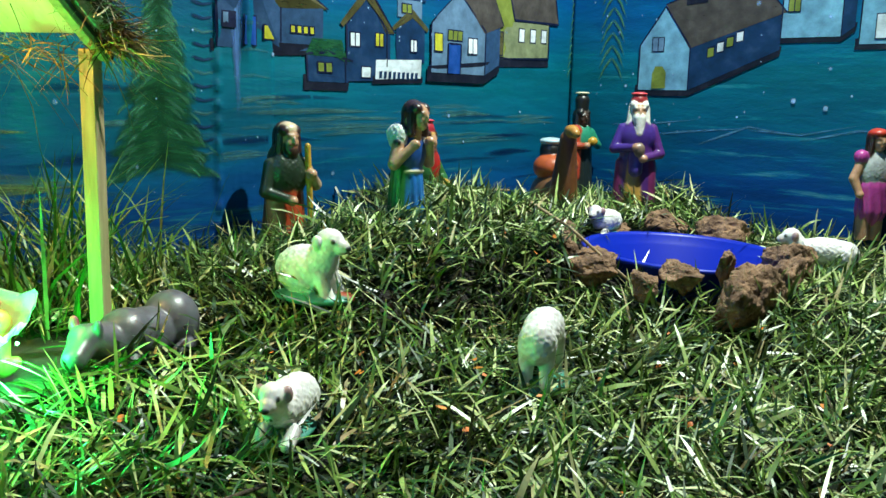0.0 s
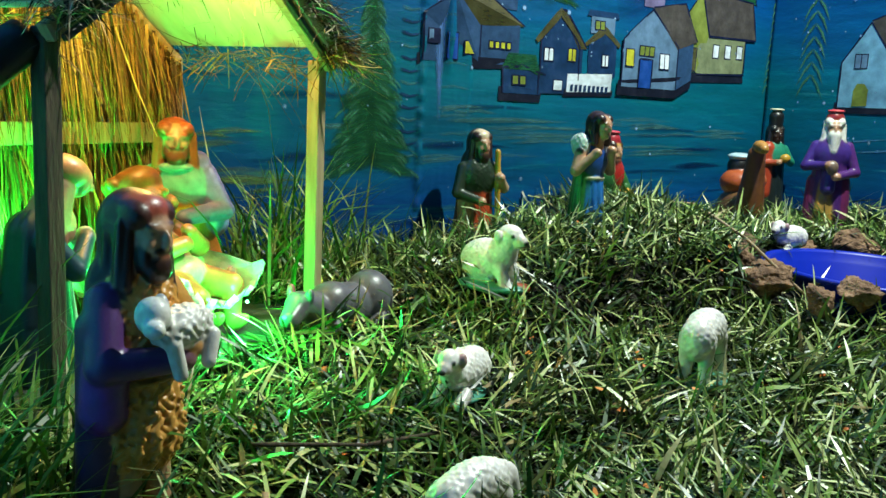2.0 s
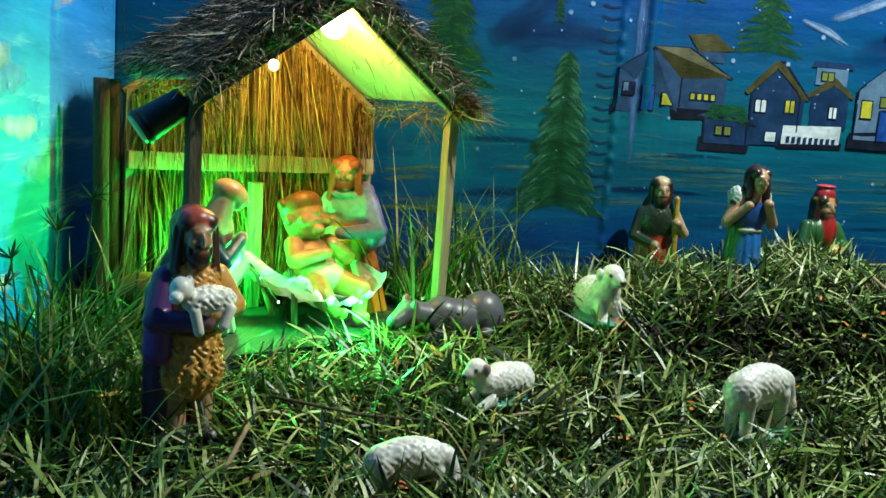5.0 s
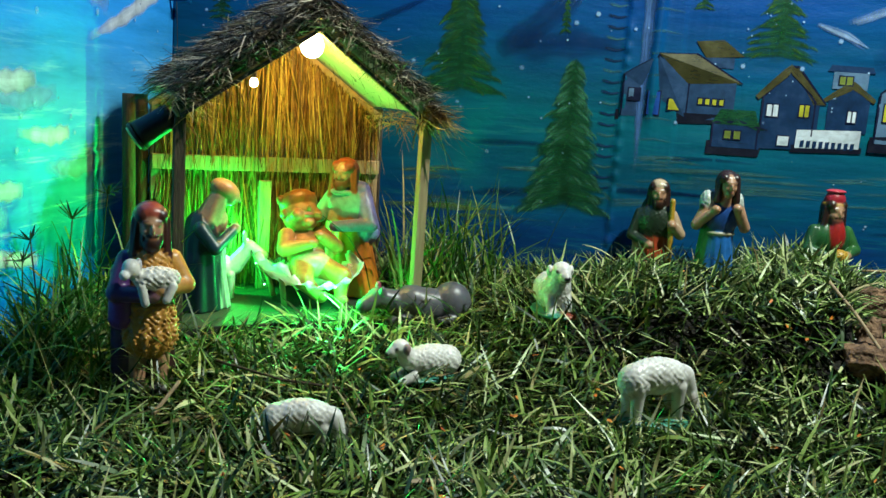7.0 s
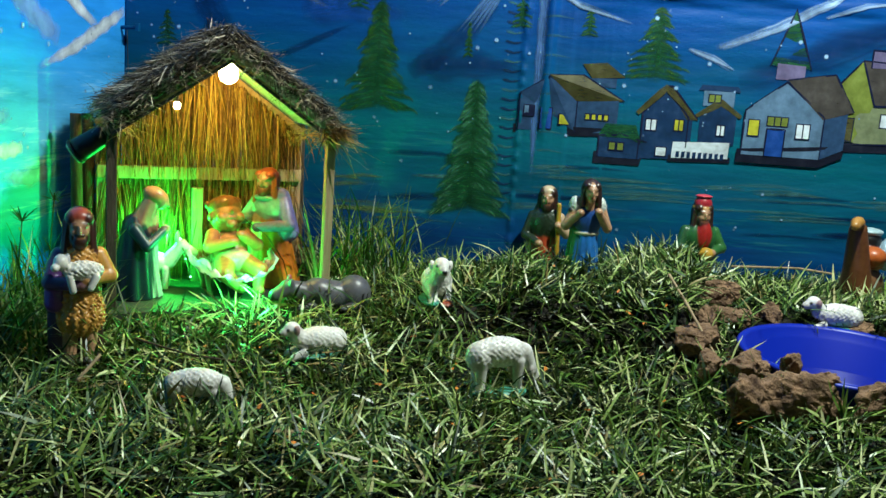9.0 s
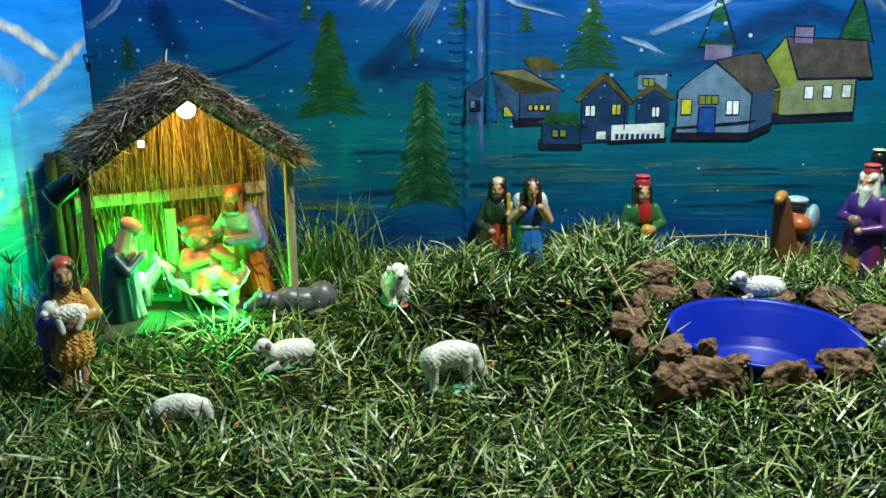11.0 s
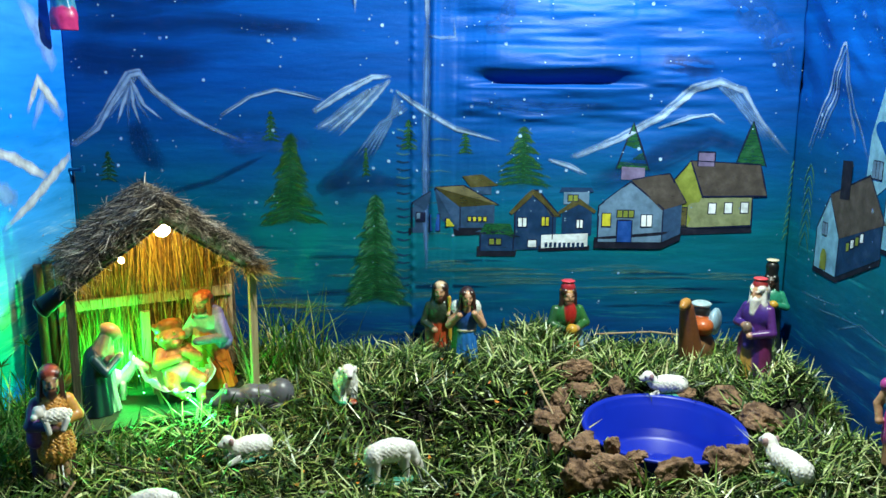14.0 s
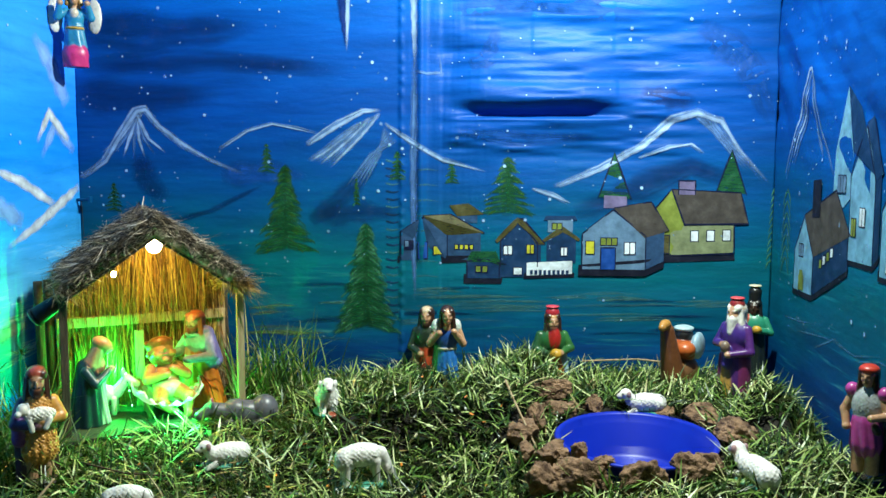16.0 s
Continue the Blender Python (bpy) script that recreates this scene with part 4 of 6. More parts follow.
def sow(n, x0, x1, y0, y1):
    p = np.stack([rng.uniform(x0, x1, n), rng.uniform(y0, y1, n)], 1)
    keep = (np.hypot(p[:, 0] - BOWL[0], p[:, 1] - BOWL[1]) > 0.185) & ~in_stable(p[:, 0], p[:, 1])
    bare = np.array([noise.noise(Vector((a * 7, b * 7, 9))) for a, b in p])
    keep &= bare > rng.uniform(-1.2, -0.35, n)
    hole = ((p[:, 0] - 1.74) / 0.09) ** 2 + ((p[:, 1] - 0.715) / 0.05) ** 2
    keep &= hole > 1
    slope = np.abs(ground_height(p[:, 0], p[:, 1] + 0.008) - ground_height(p[:, 0], p[:, 1] - 0.008)) / 0.016
    keep &= (slope < 1.2) | (rng.random(n) < 0.95)
    for r in ROCKS:
        keep &= np.hypot((p[:, 0] - r[0]) / r[3], (p[:, 1] - r[1]) / r[4]) > 0.8
    p = p[keep]
    return np.concatenate([p, ground_height(p[:, 0], p[:, 1])[:, None]], 1)


def lawn(name, count, lean, spread, l0, l1, w0, w1, lift, droop, label, mat="grass"):
    r = sow(count, -0.085, 1.85, -0.1, 1.19)
    k = len(r)
    r[:, 2] += rng.uniform(0, lift, k)
    flow = np.array([noise.noise(Vector((a * 5, b * 5, 1))) for a, b, c in r]) * 6
    me = blades(name, r, flow + rng.normal(0, 1.4, k), rng.normal(lean, spread, k), l0 + (l1 - l0) * rng.beta(1.6, 2.2, k), rng.uniform(w0, w1, k), rng.normal(droop, 0.45, k))
    tagged(part(name, me, M[mat]), label, "grass", kind="stuff")


# bottom layer is coloured near black as shade between the upper blades
lawn("turf", 30000, 0.95, 0.3, 0.02, 0.06, 0.0028, 0.005, 0.004, 0.55, "under-layer of cut lawn turf, old blades coloured dark for the shade between them", "under")
lawn("grass_clippings", 27000, 1.2, 0.34, 0.03, 0.09, 0.0024, 0.0052, 0.03, 0.3, "pale cut grass blades lying tangled over the turf")
lawn("grass_shoots", 6500, 0.7, 0.35, 0.03, 0.075, 0.0026, 0.005, 0.006, 0.8, "short green grass shoots standing in the turf")

roots = sow(330, 0.7, 1.25, 0.8, 1.16)
n = len(roots)
crest = part("long_grass", blades("long_grass", roots, rng.uniform(0, 6.283, n), np.abs(rng.normal(0.3, 0.25, n)), rng.uniform(0.03, 0.08, n), rng.uniform(0.0024, 0.0045, n), rng.normal(0.5, 0.4, n)), M["grass"])
tagged(crest, "longer grass blades standing up along the mound crest", "grass", kind="stuff")


def tuft(name, x, y, sx, sy, count, h0, h1, label, lean=0.25, mat="tall"):
    p = np.stack([rng.normal(x, sx, count), np.minimum(rng.normal(y, sy, count), 1.185)], 1)
    p[:, 0] = np.clip(p[:, 0], -0.08, 1.85)
    r = np.concatenate([p, ground_height(p[:, 0], p[:, 1])[:, None]], 1)
    ob = part(name, blades(name, r, rng.uniform(0, 6.283, count), np.abs(rng.normal(lean, 0.18, count)), rng.uniform(h0, h1, count), rng.uniform(0.0025, 0.005, count), np.abs(rng.normal(0.9, 0.5, count))), M[mat])
    return tagged(ob, label, "grass", kind="stuff")


tuft("grass_tuft", 0.53, 1.06, 0.05, 0.045, 170, 0.10, 0.27, "tall green grass clump growing beside the stable")
tuft("grass_tuft", 0.45, 1.0, 0.03, 0.03, 60, 0.08, 0.2, "tall green grass clump behind the stable post")
tuft("grass_tuft", -0.03, 0.62, 0.04, 0.09, 330, 0.09, 0.23, "dark green grass clump against the side wall", 0.45)
tuft("grass_tuft", 0.03, 0.55, 0.05, 0.06, 240, 0.07, 0.17, "dark green grass clump beside the shepherd", 0.45)
tuft("grass_tuft", 0.27, 0.60, 0.09, 0.04, 130, 0.05, 0.11, "green grass clump in front of the stable floor", 0.5)
tuft("grass_tuft", 1.83, 0.77, 0.025, 0.03, 60, 0.06, 0.13, "grass clump hanging over the edge of the turf", 0.5, "grass")


def weed(x, y, h, heading, label):
    """A dark stalk with a burst of narrow bracts at its top."""
    z = float(ground_height(x, y))
    top = (x + 0.02 * math.cos(heading), y + 0.02 * math.sin(heading), z + h)
    thing = empty("seed_weed", label, "weed", "dark seeding weeds")
    part("stalk", rod((x, y, z - 0.01), top, 0.0016, 0.001, 6), M["weed"], thing)
    k = 16
    tagged(part("seed_head", blades("seed_head", np.array([top] * k), rng.uniform(0, 6.28, k), rng.uniform(0.5, 1.5, k), rng.uniform(0.02, 0.045, k), rng.uniform(0.002, 0.004, k), rng.normal(0.2, 0.3, k)), M["weed"], thing), kind="stuff")


for wx, wy, wh, wd in ((-0.045, 0.64, 0.19, 1.0), (-0.05, 0.60, 0.17, 3.0), (-0.03, 0.72, 0.21, 0.2), (-0.06, 0.56, 0.15, 2.0)):
    weed(wx, wy, wh, wd, "dark seeding weed stalk standing in the grass")


def twig(pts, r, label, mat="wood"):
    bm = bmesh.new()
    for a, b in zip(pts[:-1], pts[1:]):
        o = rod(a, b, r, r * 0.85, 6)
        me = bpy.data.meshes.new("tmp")
        o.to_mesh(me)
        o.free()
        bm.from_mesh(me)
        bpy.data.meshes.remove(me)
    ob = part("twig", bm, M[mat])
    tagged(ob, label, "twig", "dry twigs in the grass")


def on_ground(x, y, lift=0.0):
    return (x, y, float(ground_height(x, y)) + lift)


twig([on_ground(1.13, 0.78, 0.05), on_ground(1.15, 0.72, 0.05), on_ground(1.2, 0.63, 0.03)], 0.0028, "pale dry twig lying across the turf")
twig([on_ground(0.23, 0.52, 0.055), on_ground(0.33, 0.50, 0.045), on_ground(0.42, 0.52, 0.03)], 0.0022, "thin dark twig lying in the grass", "bark")
twig([on_ground(0.19, 0.40, 0.03), on_ground(0.21, 0.44, 0.06)], 0.003, "short pale dry stalk in the grass")
twig([on_ground(1.35, 1.17, 0.05), on_ground(1.5, 1.175, 0.055), on_ground(1.58, 1.165, 0.05)], 0.003, "pale dry stem along the foot of the wall")

# fallen petals
petal = plain("orange_petal", (0.5, 0.09, 0.01), (0.8, 0.3, 0.03), 60, 0.6)
k = 70
r = sow(k, 0.25, 1.3, 0.2, 0.95)
k = len(r)
r[:, 2] += rng.uniform(0.022, 0.036, k)
tagged(part("fallen_petals", blades("fallen_petals", r, rng.uniform(0, 6.28, k), rng.normal(1.45, 0.3, k), rng.uniform(0.006, 0.012, k), rng.uniform(0.004, 0.008, k), rng.normal(0.2, 0.5, k)), petal), "small orange petals fallen on the grass", "petals", kind="stuff")

# ---------------------------------------------------------------- pond


def lathe(profile, sides=64):
    bm = bmesh.new()
    rings = [[bm.verts.new((r * math.cos(k * math.tau / sides), r * math.sin(k * math.tau / sides), z)) for k in range(sides)] for r, z in profile]
    for a, b in zip(rings[:-1], rings[1:]):
        for k in range(sides):
            bm.faces.new((a[k], a[(k + 1) % sides], b[(k + 1) % sides], b[k]))
    for f in bm.faces:
        f.smooth = True
    return bm


bm = lathe([(0.001, -0.03), (0.12, -0.03), (0.134, -0.026), (0.158, 0.062), (0.166, 0.066), (0.168, 0.071), (0.165, 0.074), (0.157, 0.0735), (0.154, 0.069), (0.149, 0.056), (0.145, 0.052), (0.130, -0.016), (0.122, -0.024), (0.001, -0.026)])
basin = part("basin", bm, M["bowl"])
basin.matrix_world = pose(BOWL[0], BOWL[1], 0.101, 2, 0, 0) @ Matrix.Diagonal((1.06, 1.06, 1.0, 1.0))
tagged(basin, "round blue plastic basin used as a pond", "basin")
pond_water = part("pond_water", lathe([(0.1425, 0.0), (0.09, 0.0), (0.05, 0.0), (0.0005, 0.0)]), M["water"])
pond_water.matrix_world = pose(BOWL[0], BOWL[1], 0.106)
pond_water.visible_shadow = False
tagged(pond_water, "still clear water in the blue basin", "water")


def rock(x, y, z, sx, sy, sz, rz, seed):
    bm = bmesh.new()
    bmesh.ops.create_icosphere(bm, subdivisions=5, radius=1.0)
    o = Vector((seed * 3.1, seed * 1.7, seed * 5.3))
    rr = random.Random(seed)
    cuts = []
    for _ in range(15):
        d = Vector((rr.gauss(0, 1), rr.gauss(0, 1), rr.gauss(0, 1))).normalized()
        cuts.append((d, rr.uniform(0.62, 1.05)))
    for v in bm.verts:
        d = v.co.normalized()
        k = min([c / max(0.05, d.dot(n_)) for n_, c in cuts] + [1.35])
        w = d * k
        k *= 1 + 0.16 * noise.noise(w * 2.2 + o) + 0.11 * noise.noise(w * 5 + o) - 0.12 * abs(noise.noise(w * 9 + o)) + 0.05 * noise.noise(w * 19 + o)
        v.co = d * k
    bmesh.ops.scale(bm, vec=(sx, sy, sz), verts=bm.verts)
    for f in bm.faces:
        f.smooth = True
    ob = part("rock", bm, M["rock"])
    ob.matrix_world = pose(x, y, z, random.uniform(-12, 12), random.uniform(-12, 12), rz)
    return tagged(ob, "brown porous rock edging the blue basin", "rock", "rocks round the pond")


for i, r in enumerate(ROCKS):
    rock(BOWL[0] + (r[0] - BOWL[0]) * 1.06, BOWL[1] + (r[1] - BOWL[1]) * 1.05, r[2] + (0.014 if r[1] < 0.6 else 0.004), r[3] * 1.06, r[4] * 1.02, r[5] * 1.05, r[6], i + 1)

# ---------------------------------------------------------------- stable


def S(u, v, z):
    return STABLE @ Vector((u, v, z))


def s_box(name, size, at, material, parent, rot=(0, 0, 0), label="", bevel=0.0012):
    ob = part(name, boxed(size, None, bevel), material, parent, label)
    ob.matrix_local = pose(*at, *rot)
    return ob


stable = empty("stable", "small wooden stable with straw back and thatched gable roof", "stable", where=STABLE)
HW = SW / 2
SLOPE = math.atan2(0.145, HW)
s_box("floor_board", (SW + 0.06, SD + 0.06, 0.012), (0, SD / 2 - 0.005, -0.006), M["plank"], stable)
for name, u, v, h, th in (("post", HW - 0.008, 0, 0.33, 0.017), ("post", -HW + 0.008, 0, 0.33, 0.017), ("post", HW - 0.008, SD, 0.33, 0.02), ("post", -HW + 0.008, SD, 0.33, 0.018)):
    s_box(name, (th, th, h + 0.02), (u, v, h / 2 - 0.012), M["bark"] if (u < 0 and v == 0) else M["wood"], stable)
for u, v, r in ((HW + 0.008, SD + 0.01, 0.010), (-HW - 0.012, SD + 0.005, 0.013), (-HW - 0.035, SD - 0.02, 0.012)):
    part("pole", rod((u, v, -0.02), (u - 0.004, v, 0.34), r, r * 0.9, 10, 0.0006), M["bark"], stable, "dark rough bamboo pole")
s_box("cross_beam", (SW, 0.012, 0.026), (0, SD - 0.014, 0.228), M["wood"], stable)
for v in (0.0, SD):
    for sgn in (-1, 1):
        s_box("rafter", (0.26, 0.012, 0.016), (sgn * HW * 0.5, v - (0.012 if v == 0 else 0), 0.335 + 0.0725 - 0.012), M["wood"], stable, (0, sgn * math.degrees(SLOPE), 0))
for sgn in (-1, 1):
    s_box("gable_board", (0.25, 0.005, 0.014), (sgn * HW * 0.5, -0.026, 0.335 + 0.0725 - 0.004), M["ply"] if sgn > 0 else M["bark"], stable, (0, sgn * math.degrees(SLOPE), 0))
    # thin black strip along the lower edge of each gable board
    s_box("black_strip", (0.25, 0.006, 0.006), (sgn * HW * 0.5 - sgn * 0.004, -0.024, 0.335 + 0.0725 - 0.018), M["black"], stable, (0, sgn * math.degrees(SLOPE), 0))
s_box("ridge_beam", (0.014, SD + 0.05, 0.016), (0, SD / 2, 0.466), M["wood"], stable)
for sgn in (-1, 1):
    s_box("roof_board", (0.248, SD + 0.04, 0.006), (sgn * HW * 0.475, SD / 2, 0.335 + 0.0785 + 0.003), M["ply"], stable, (0, sgn * math.degrees(SLOPE), 0), "pale board under the thatch")
s_box("manger_plank", (0.022, 0.012, 0.20), (-0.015, SD - 0.03, 0.10), M["wood"], stable)


def straws(name, p, heading, lean, length, width, droop, mat, label):
    ob = part(name, blades(name, p, heading, lean, length, width, droop, 3), mat, stable, label)
    return tagged(ob, kind="stuff")


def thatch_side(sgn, count):
    t = rng.uniform(-0.02, 0.86, count)
    v = rng.uniform(-0.035, SD + 0.03, count)
    u = sgn * t * 0.232
    z = 0.492 - t * 0.16 + rng.uniform(-0.004, 0.034, count) * (1 - 0.3 * t)
    head = np.where(sgn > 0, 0.0, math.pi) + rng.normal(0, 0.75, count)
    return straws("thatch", np.stack([u, v, z], 1), head, np.pi / 2 + SLOPE * np.cos(head - (0 if sgn > 0 else math.pi)) + rng.normal(-0.12, 0.22, count), rng.uniform(0.015, 0.06, count), rng.uniform(0.001, 0.0028, count), rng.normal(0.1, 0.3, count), M["thatch"], "weathered grey-brown thatch")


thatch_side(1, 8500)
thatch_side(-1, 8500)
k = 2400
sg = rng.choice([-1, 1], k)
t = rng.uniform(0.0, 0.93, k)
straws("thatch_edge", np.stack([sg * t * 0.232, rng.uniform(-0.045, -0.015, k), 0.478 - t * 0.158 + rng.uniform(-0.004, 0.02, k)], 1), rng.uniform(0, 6.28, k), rng.normal(1.6, 0.4, k), rng.uniform(0.012, 0.05, k), rng.uniform(0.0012, 0.003, k), rng.normal(0.2, 0.4, k), M["thatch"], "ragged front edge of the thatch")
k = 420
sg = rng.choice([-1, 1], k)
straws("eave_straw", np.stack([sg * rng.uniform(0.165, 0.205, k), rng.uniform(-0.03, SD + 0.02, k), rng.uniform(0.315, 0.34, k)], 1), rng.uniform(0, 6.28, k), rng.uniform(1.2, 2.2, k), rng.uniform(0.025, 0.08, k), rng.uniform(0.001, 0.0024, k), rng.normal(0.3, 0.4, k), M["straw"], "loose straw hanging from the eaves")
k = 380
straws("straw_fringe", np.stack([rng.uniform(0.175, 0.215, k), rng.uniform(-0.045, -0.015, k), rng.uniform(0.325, 0.355, k)], 1), rng.normal(-0.3, 0.9, k), rng.normal(1.75, 0.35, k), rng.uniform(0.02, 0.06, k), rng.uniform(0.0014, 0.003, k), rng.normal(0.3, 0.3, k), M["straw"], "golden straw fringe at the eave corner")
k = 26
straws("stray_straw", np.stack([rng.uniform(0.18, 0.22, k), rng.uniform(-0.04, 0.2, k), rng.uniform(0.32, 0.35, k)], 1), rng.normal(0.0, 0.6, k), rng.normal(1.8, 0.3, k), rng.uniform(0.08, 0.16, k), rng.uniform(0.001, 0.0018, k), rng.normal(0.3, 0.4, k), M["straw"], "long stray straws sticking out of the eave")
k = 60
sg = rng.choice([-1, 1], k)
t = rng.uniform(0.0, 0.9, k)
straws("stray_straw", np.stack([sg * t * 0.232, rng.uniform(-0.05, SD + 0.02, k), 0.5 - t * 0.158 + rng.uniform(0.0, 0.02, k)], 1), rng.uniform(0, 6.28, k), rng.normal(1.2, 0.35, k), rng.uniform(0.04, 0.1, k), rng.uniform(0.0008, 0.0014, k), rng.normal(0.5, 0.4, k), M["thatch"], "pale stray straws standing out of the thatch")
# straw back wall in two layers
k = 2600
u = rng.uniform(-HW + 0.005, HW - 0.005, k)
top = 0.47 - np.abs(u) / HW * 0.15
straws("straw_wall", np.stack([u, SD - 0.004 + rng.uniform(-0.010, 0.006, k), top - rng.uniform(0, 0.02, k)], 1), rng.uniform(0, 6.28, k), math.pi + rng.normal(0, 0.15, k), np.maximum(0.04, (top - 0.225)) * rng.uniform(0.75, 1.12, k), rng.uniform(0.0018, 0.0042, k), rng.normal(0, 0.1, k), M["straw"], "upper layer of golden straw")
k = 2200
u = rng.uniform(-HW + 0.005, HW - 0.005, k)
straws("straw_wall", np.stack([u, SD + 0.004 + rng.uniform(-0.008, 0.006, k), np.full(k, 0.24)], 1), rng.uniform(0, 6.28, k), math.pi + rng.normal(0, 0.16, k), rng.uniform(0.2, 0.25, k), rng.uniform(0.0018, 0.004, k), rng.normal(0, 0.12, k), M["straw"], "lower layer of straw under the beam")
ob = part("back_board", boxed((SW - 0.01, 0.004, 0.235)), M["bark"], stable, "dark board behind the straw")
ob.matrix_local = pose(0, SD + 0.016, 0.118)

# lamps in the stable


def bulb(u, v, z, r, power, colour, label, cord_top):
    thing = empty("light_bulb", label, "light bulb", where=STABLE @ pose(u, v, z))
    bm = bmesh.new()
    bmesh.ops.create_uvsphere(bm, u_segments=20, v_segments=12, radius=r)
    for v_ in bm.verts:
        if v_.co.z > 0:
            v_.co.z *= 1.35
    for f in bm.faces:
        f.smooth = True
    glass = part("glass", bm, M["bulb"], thing)
    glass.visible_shadow = False
    part("socket", rod((0, 0, r * 1.2), (0, 0, r * 1.2 + 0.022), r * 0.55, r * 0.6, 12), M["black"], thing)
    part("cord", rod((0, 0, r * 1.2 + 0.02), (0, 0, cord_top - z), 0.0015, 0.0015, 6), M["cord"], thing)
    lamp("bulb_light", 'POINT', tuple(STABLE @ Vector((u, v, z))), power, colour, r * 0.9)


bulb(0.006, 0.03, 0.436, 0.0185, 3.4, (1.0, 0.56, 0.1), "lit warm light bulb hanging under the ridge", 0.478)
bulb(-0.088, 0.02, 0.372, 0.0065, 0.06, (1.0, 0.66, 0.2), "tiny lit fairy bulb under the roof", 0.40)

spot_housing = empty("spotlight", "black green-lit spotlight hanging under the thatched eave", "spotlight", where=STABLE @ pose(-0.234, 0.018, 0.300, 25, 50, 20))
part("housing", rod((0, 0, -0.03), (0, 0, 0.03), 0.022, 0.018, 20), M["black"], spot_housing)
part("lens_ring", rod((0, 0, -0.034), (0, 0, -0.029), 0.023, 0.024, 20), M["black"], spot_housing)
part("bracket", rod((0, 0, 0.03), (0.0, 0.0, 0.06), 0.005, 0.005, 8), M["black"], spot_housing)
part("lens", rod((0, 0, -0.0375), (0, 0, -0.0345), 0.019, 0.019, 20), M["green_lens"], spot_housing, "lit green lens")
green_spot = lamp("green_spot_light", 'SPOT', (0, 0, 0), 1.5, (0.01, 1.0, 0.08), 0.012, None, 135, 0.7)
green_spot.matrix_world = spot_housing.matrix_world @ Matrix.Translation((0, 0, -0.042))

# manger with its cloth
manger = empty("manger", "small wooden manger lined with white cloth, lit green", "manger", where=STABLE @ pose(0.035, 0.105, 0.0))
for sx in (-1, 1):
    for sy in (-1, 1):
        part("leg", rod((sx * 0.045, sy * 0.035, 0), (sx * 0.062, sy * 0.06, 0.075), 0.005, 0.005, 8), M["wood"], manger)
bm = bmesh.new()
ring = []
for j in range(9):
    w = j / 8 * math.pi - math.pi / 2
    row = []
    for i in range(21):
        a = i / 20 * math.pi
        y = math.sin(w) * 0.105
        rr = 0.084 * (0.75 + 0.25 * math.cos(w)) * (1 + 0.05 * math.sin(i * 2.3 + j))
        row.append(bm.verts.new((-math.cos(a) * rr, y, 0.085 - math.sin(a) * 0.055 * (0.6 + 0.4 * math.cos(w)) + 0.006 * math.sin(i * 1.9 + j * 2.1))))
    ring.append(row)
for a, b in zip(ring[:-1], ring[1:]):
    for i in range(20):
        bm.faces.new((a[i], a[i + 1], b[i + 1], b[i]))
bmesh.ops.solidify(bm, geom=bm.faces[:], thickness=0.004)
for f in bm.faces:
    f.smooth = True
part("cloth", bm, M["cloth"], manger, "rumpled white cloth lining")
string = empty("led_string", "green fairy light string tucked round the manger", "fairy lights", where=STABLE @ pose(0.035, 0.105, 0.0))
part("wire", rod((-0.09, -0.07, 0.045), (-0.09, 0.055, 0.098), 0.0012, 0.0012, 6), M["cord"], string)
for i, (u, v, z) in enumerate(((-0.09, 0.055, 0.10), (-0.09, -0.01, 0.07), (-0.09, -0.068, 0.047), (0.015, -0.119, 0.05))):
    bm = bmesh.new()
    bmesh.ops.create_uvsphere(bm, u_segments=10, v_segments=6, radius=0.0018)
    o = part("led", bm, M["led"], string)
    o.matrix_local = pose(u, v, z)
    o.visible_shadow = False
lamp("led_light", 'POINT', tuple(STABLE @ Vector((-0.085, 0.165, 0.115))), 7.0, (0.01, 1.0, 0.09), 0.006)
lamp("led_light", 'POINT', tuple(STABLE @ Vector((-0.062, 0.03, 0.10))), 0.8, (0.02, 1.0, 0.18), 0.006)
lamp("led_light", 'POINT', tuple(STABLE @ Vector((0.05, -0.022, 0.052))), 3.4, (0.02, 1.0, 0.14), 0.01)

# ---------------------------------------------------------------- figures
SKIN, DARKSKIN, HAIR, WHITE, BLACK = (0.46, 0.25, 0.14), (0.05, 0.025, 0.015), (0.03, 0.012, 0.008), (0.72, 0.7, 0.64), (0.01, 0.01, 0.01)
RED, BROWN, GOLD, GREEN, BLUE, PURPLE, ORANGE, PINK, TEAL, PALE = (0.42, 0.02, 0.015), (0.13, 0.05, 0.02), (0.5, 0.28, 0.03), (0.02, 0.15, 0.03), (0.02, 0.16, 0.5), (0.07, 0.018, 0.14), (0.5, 0.13, 0.02), (0.5, 0.03, 0.16), (0.02, 0.22, 0.2), (0.3, 0.45, 0.55)


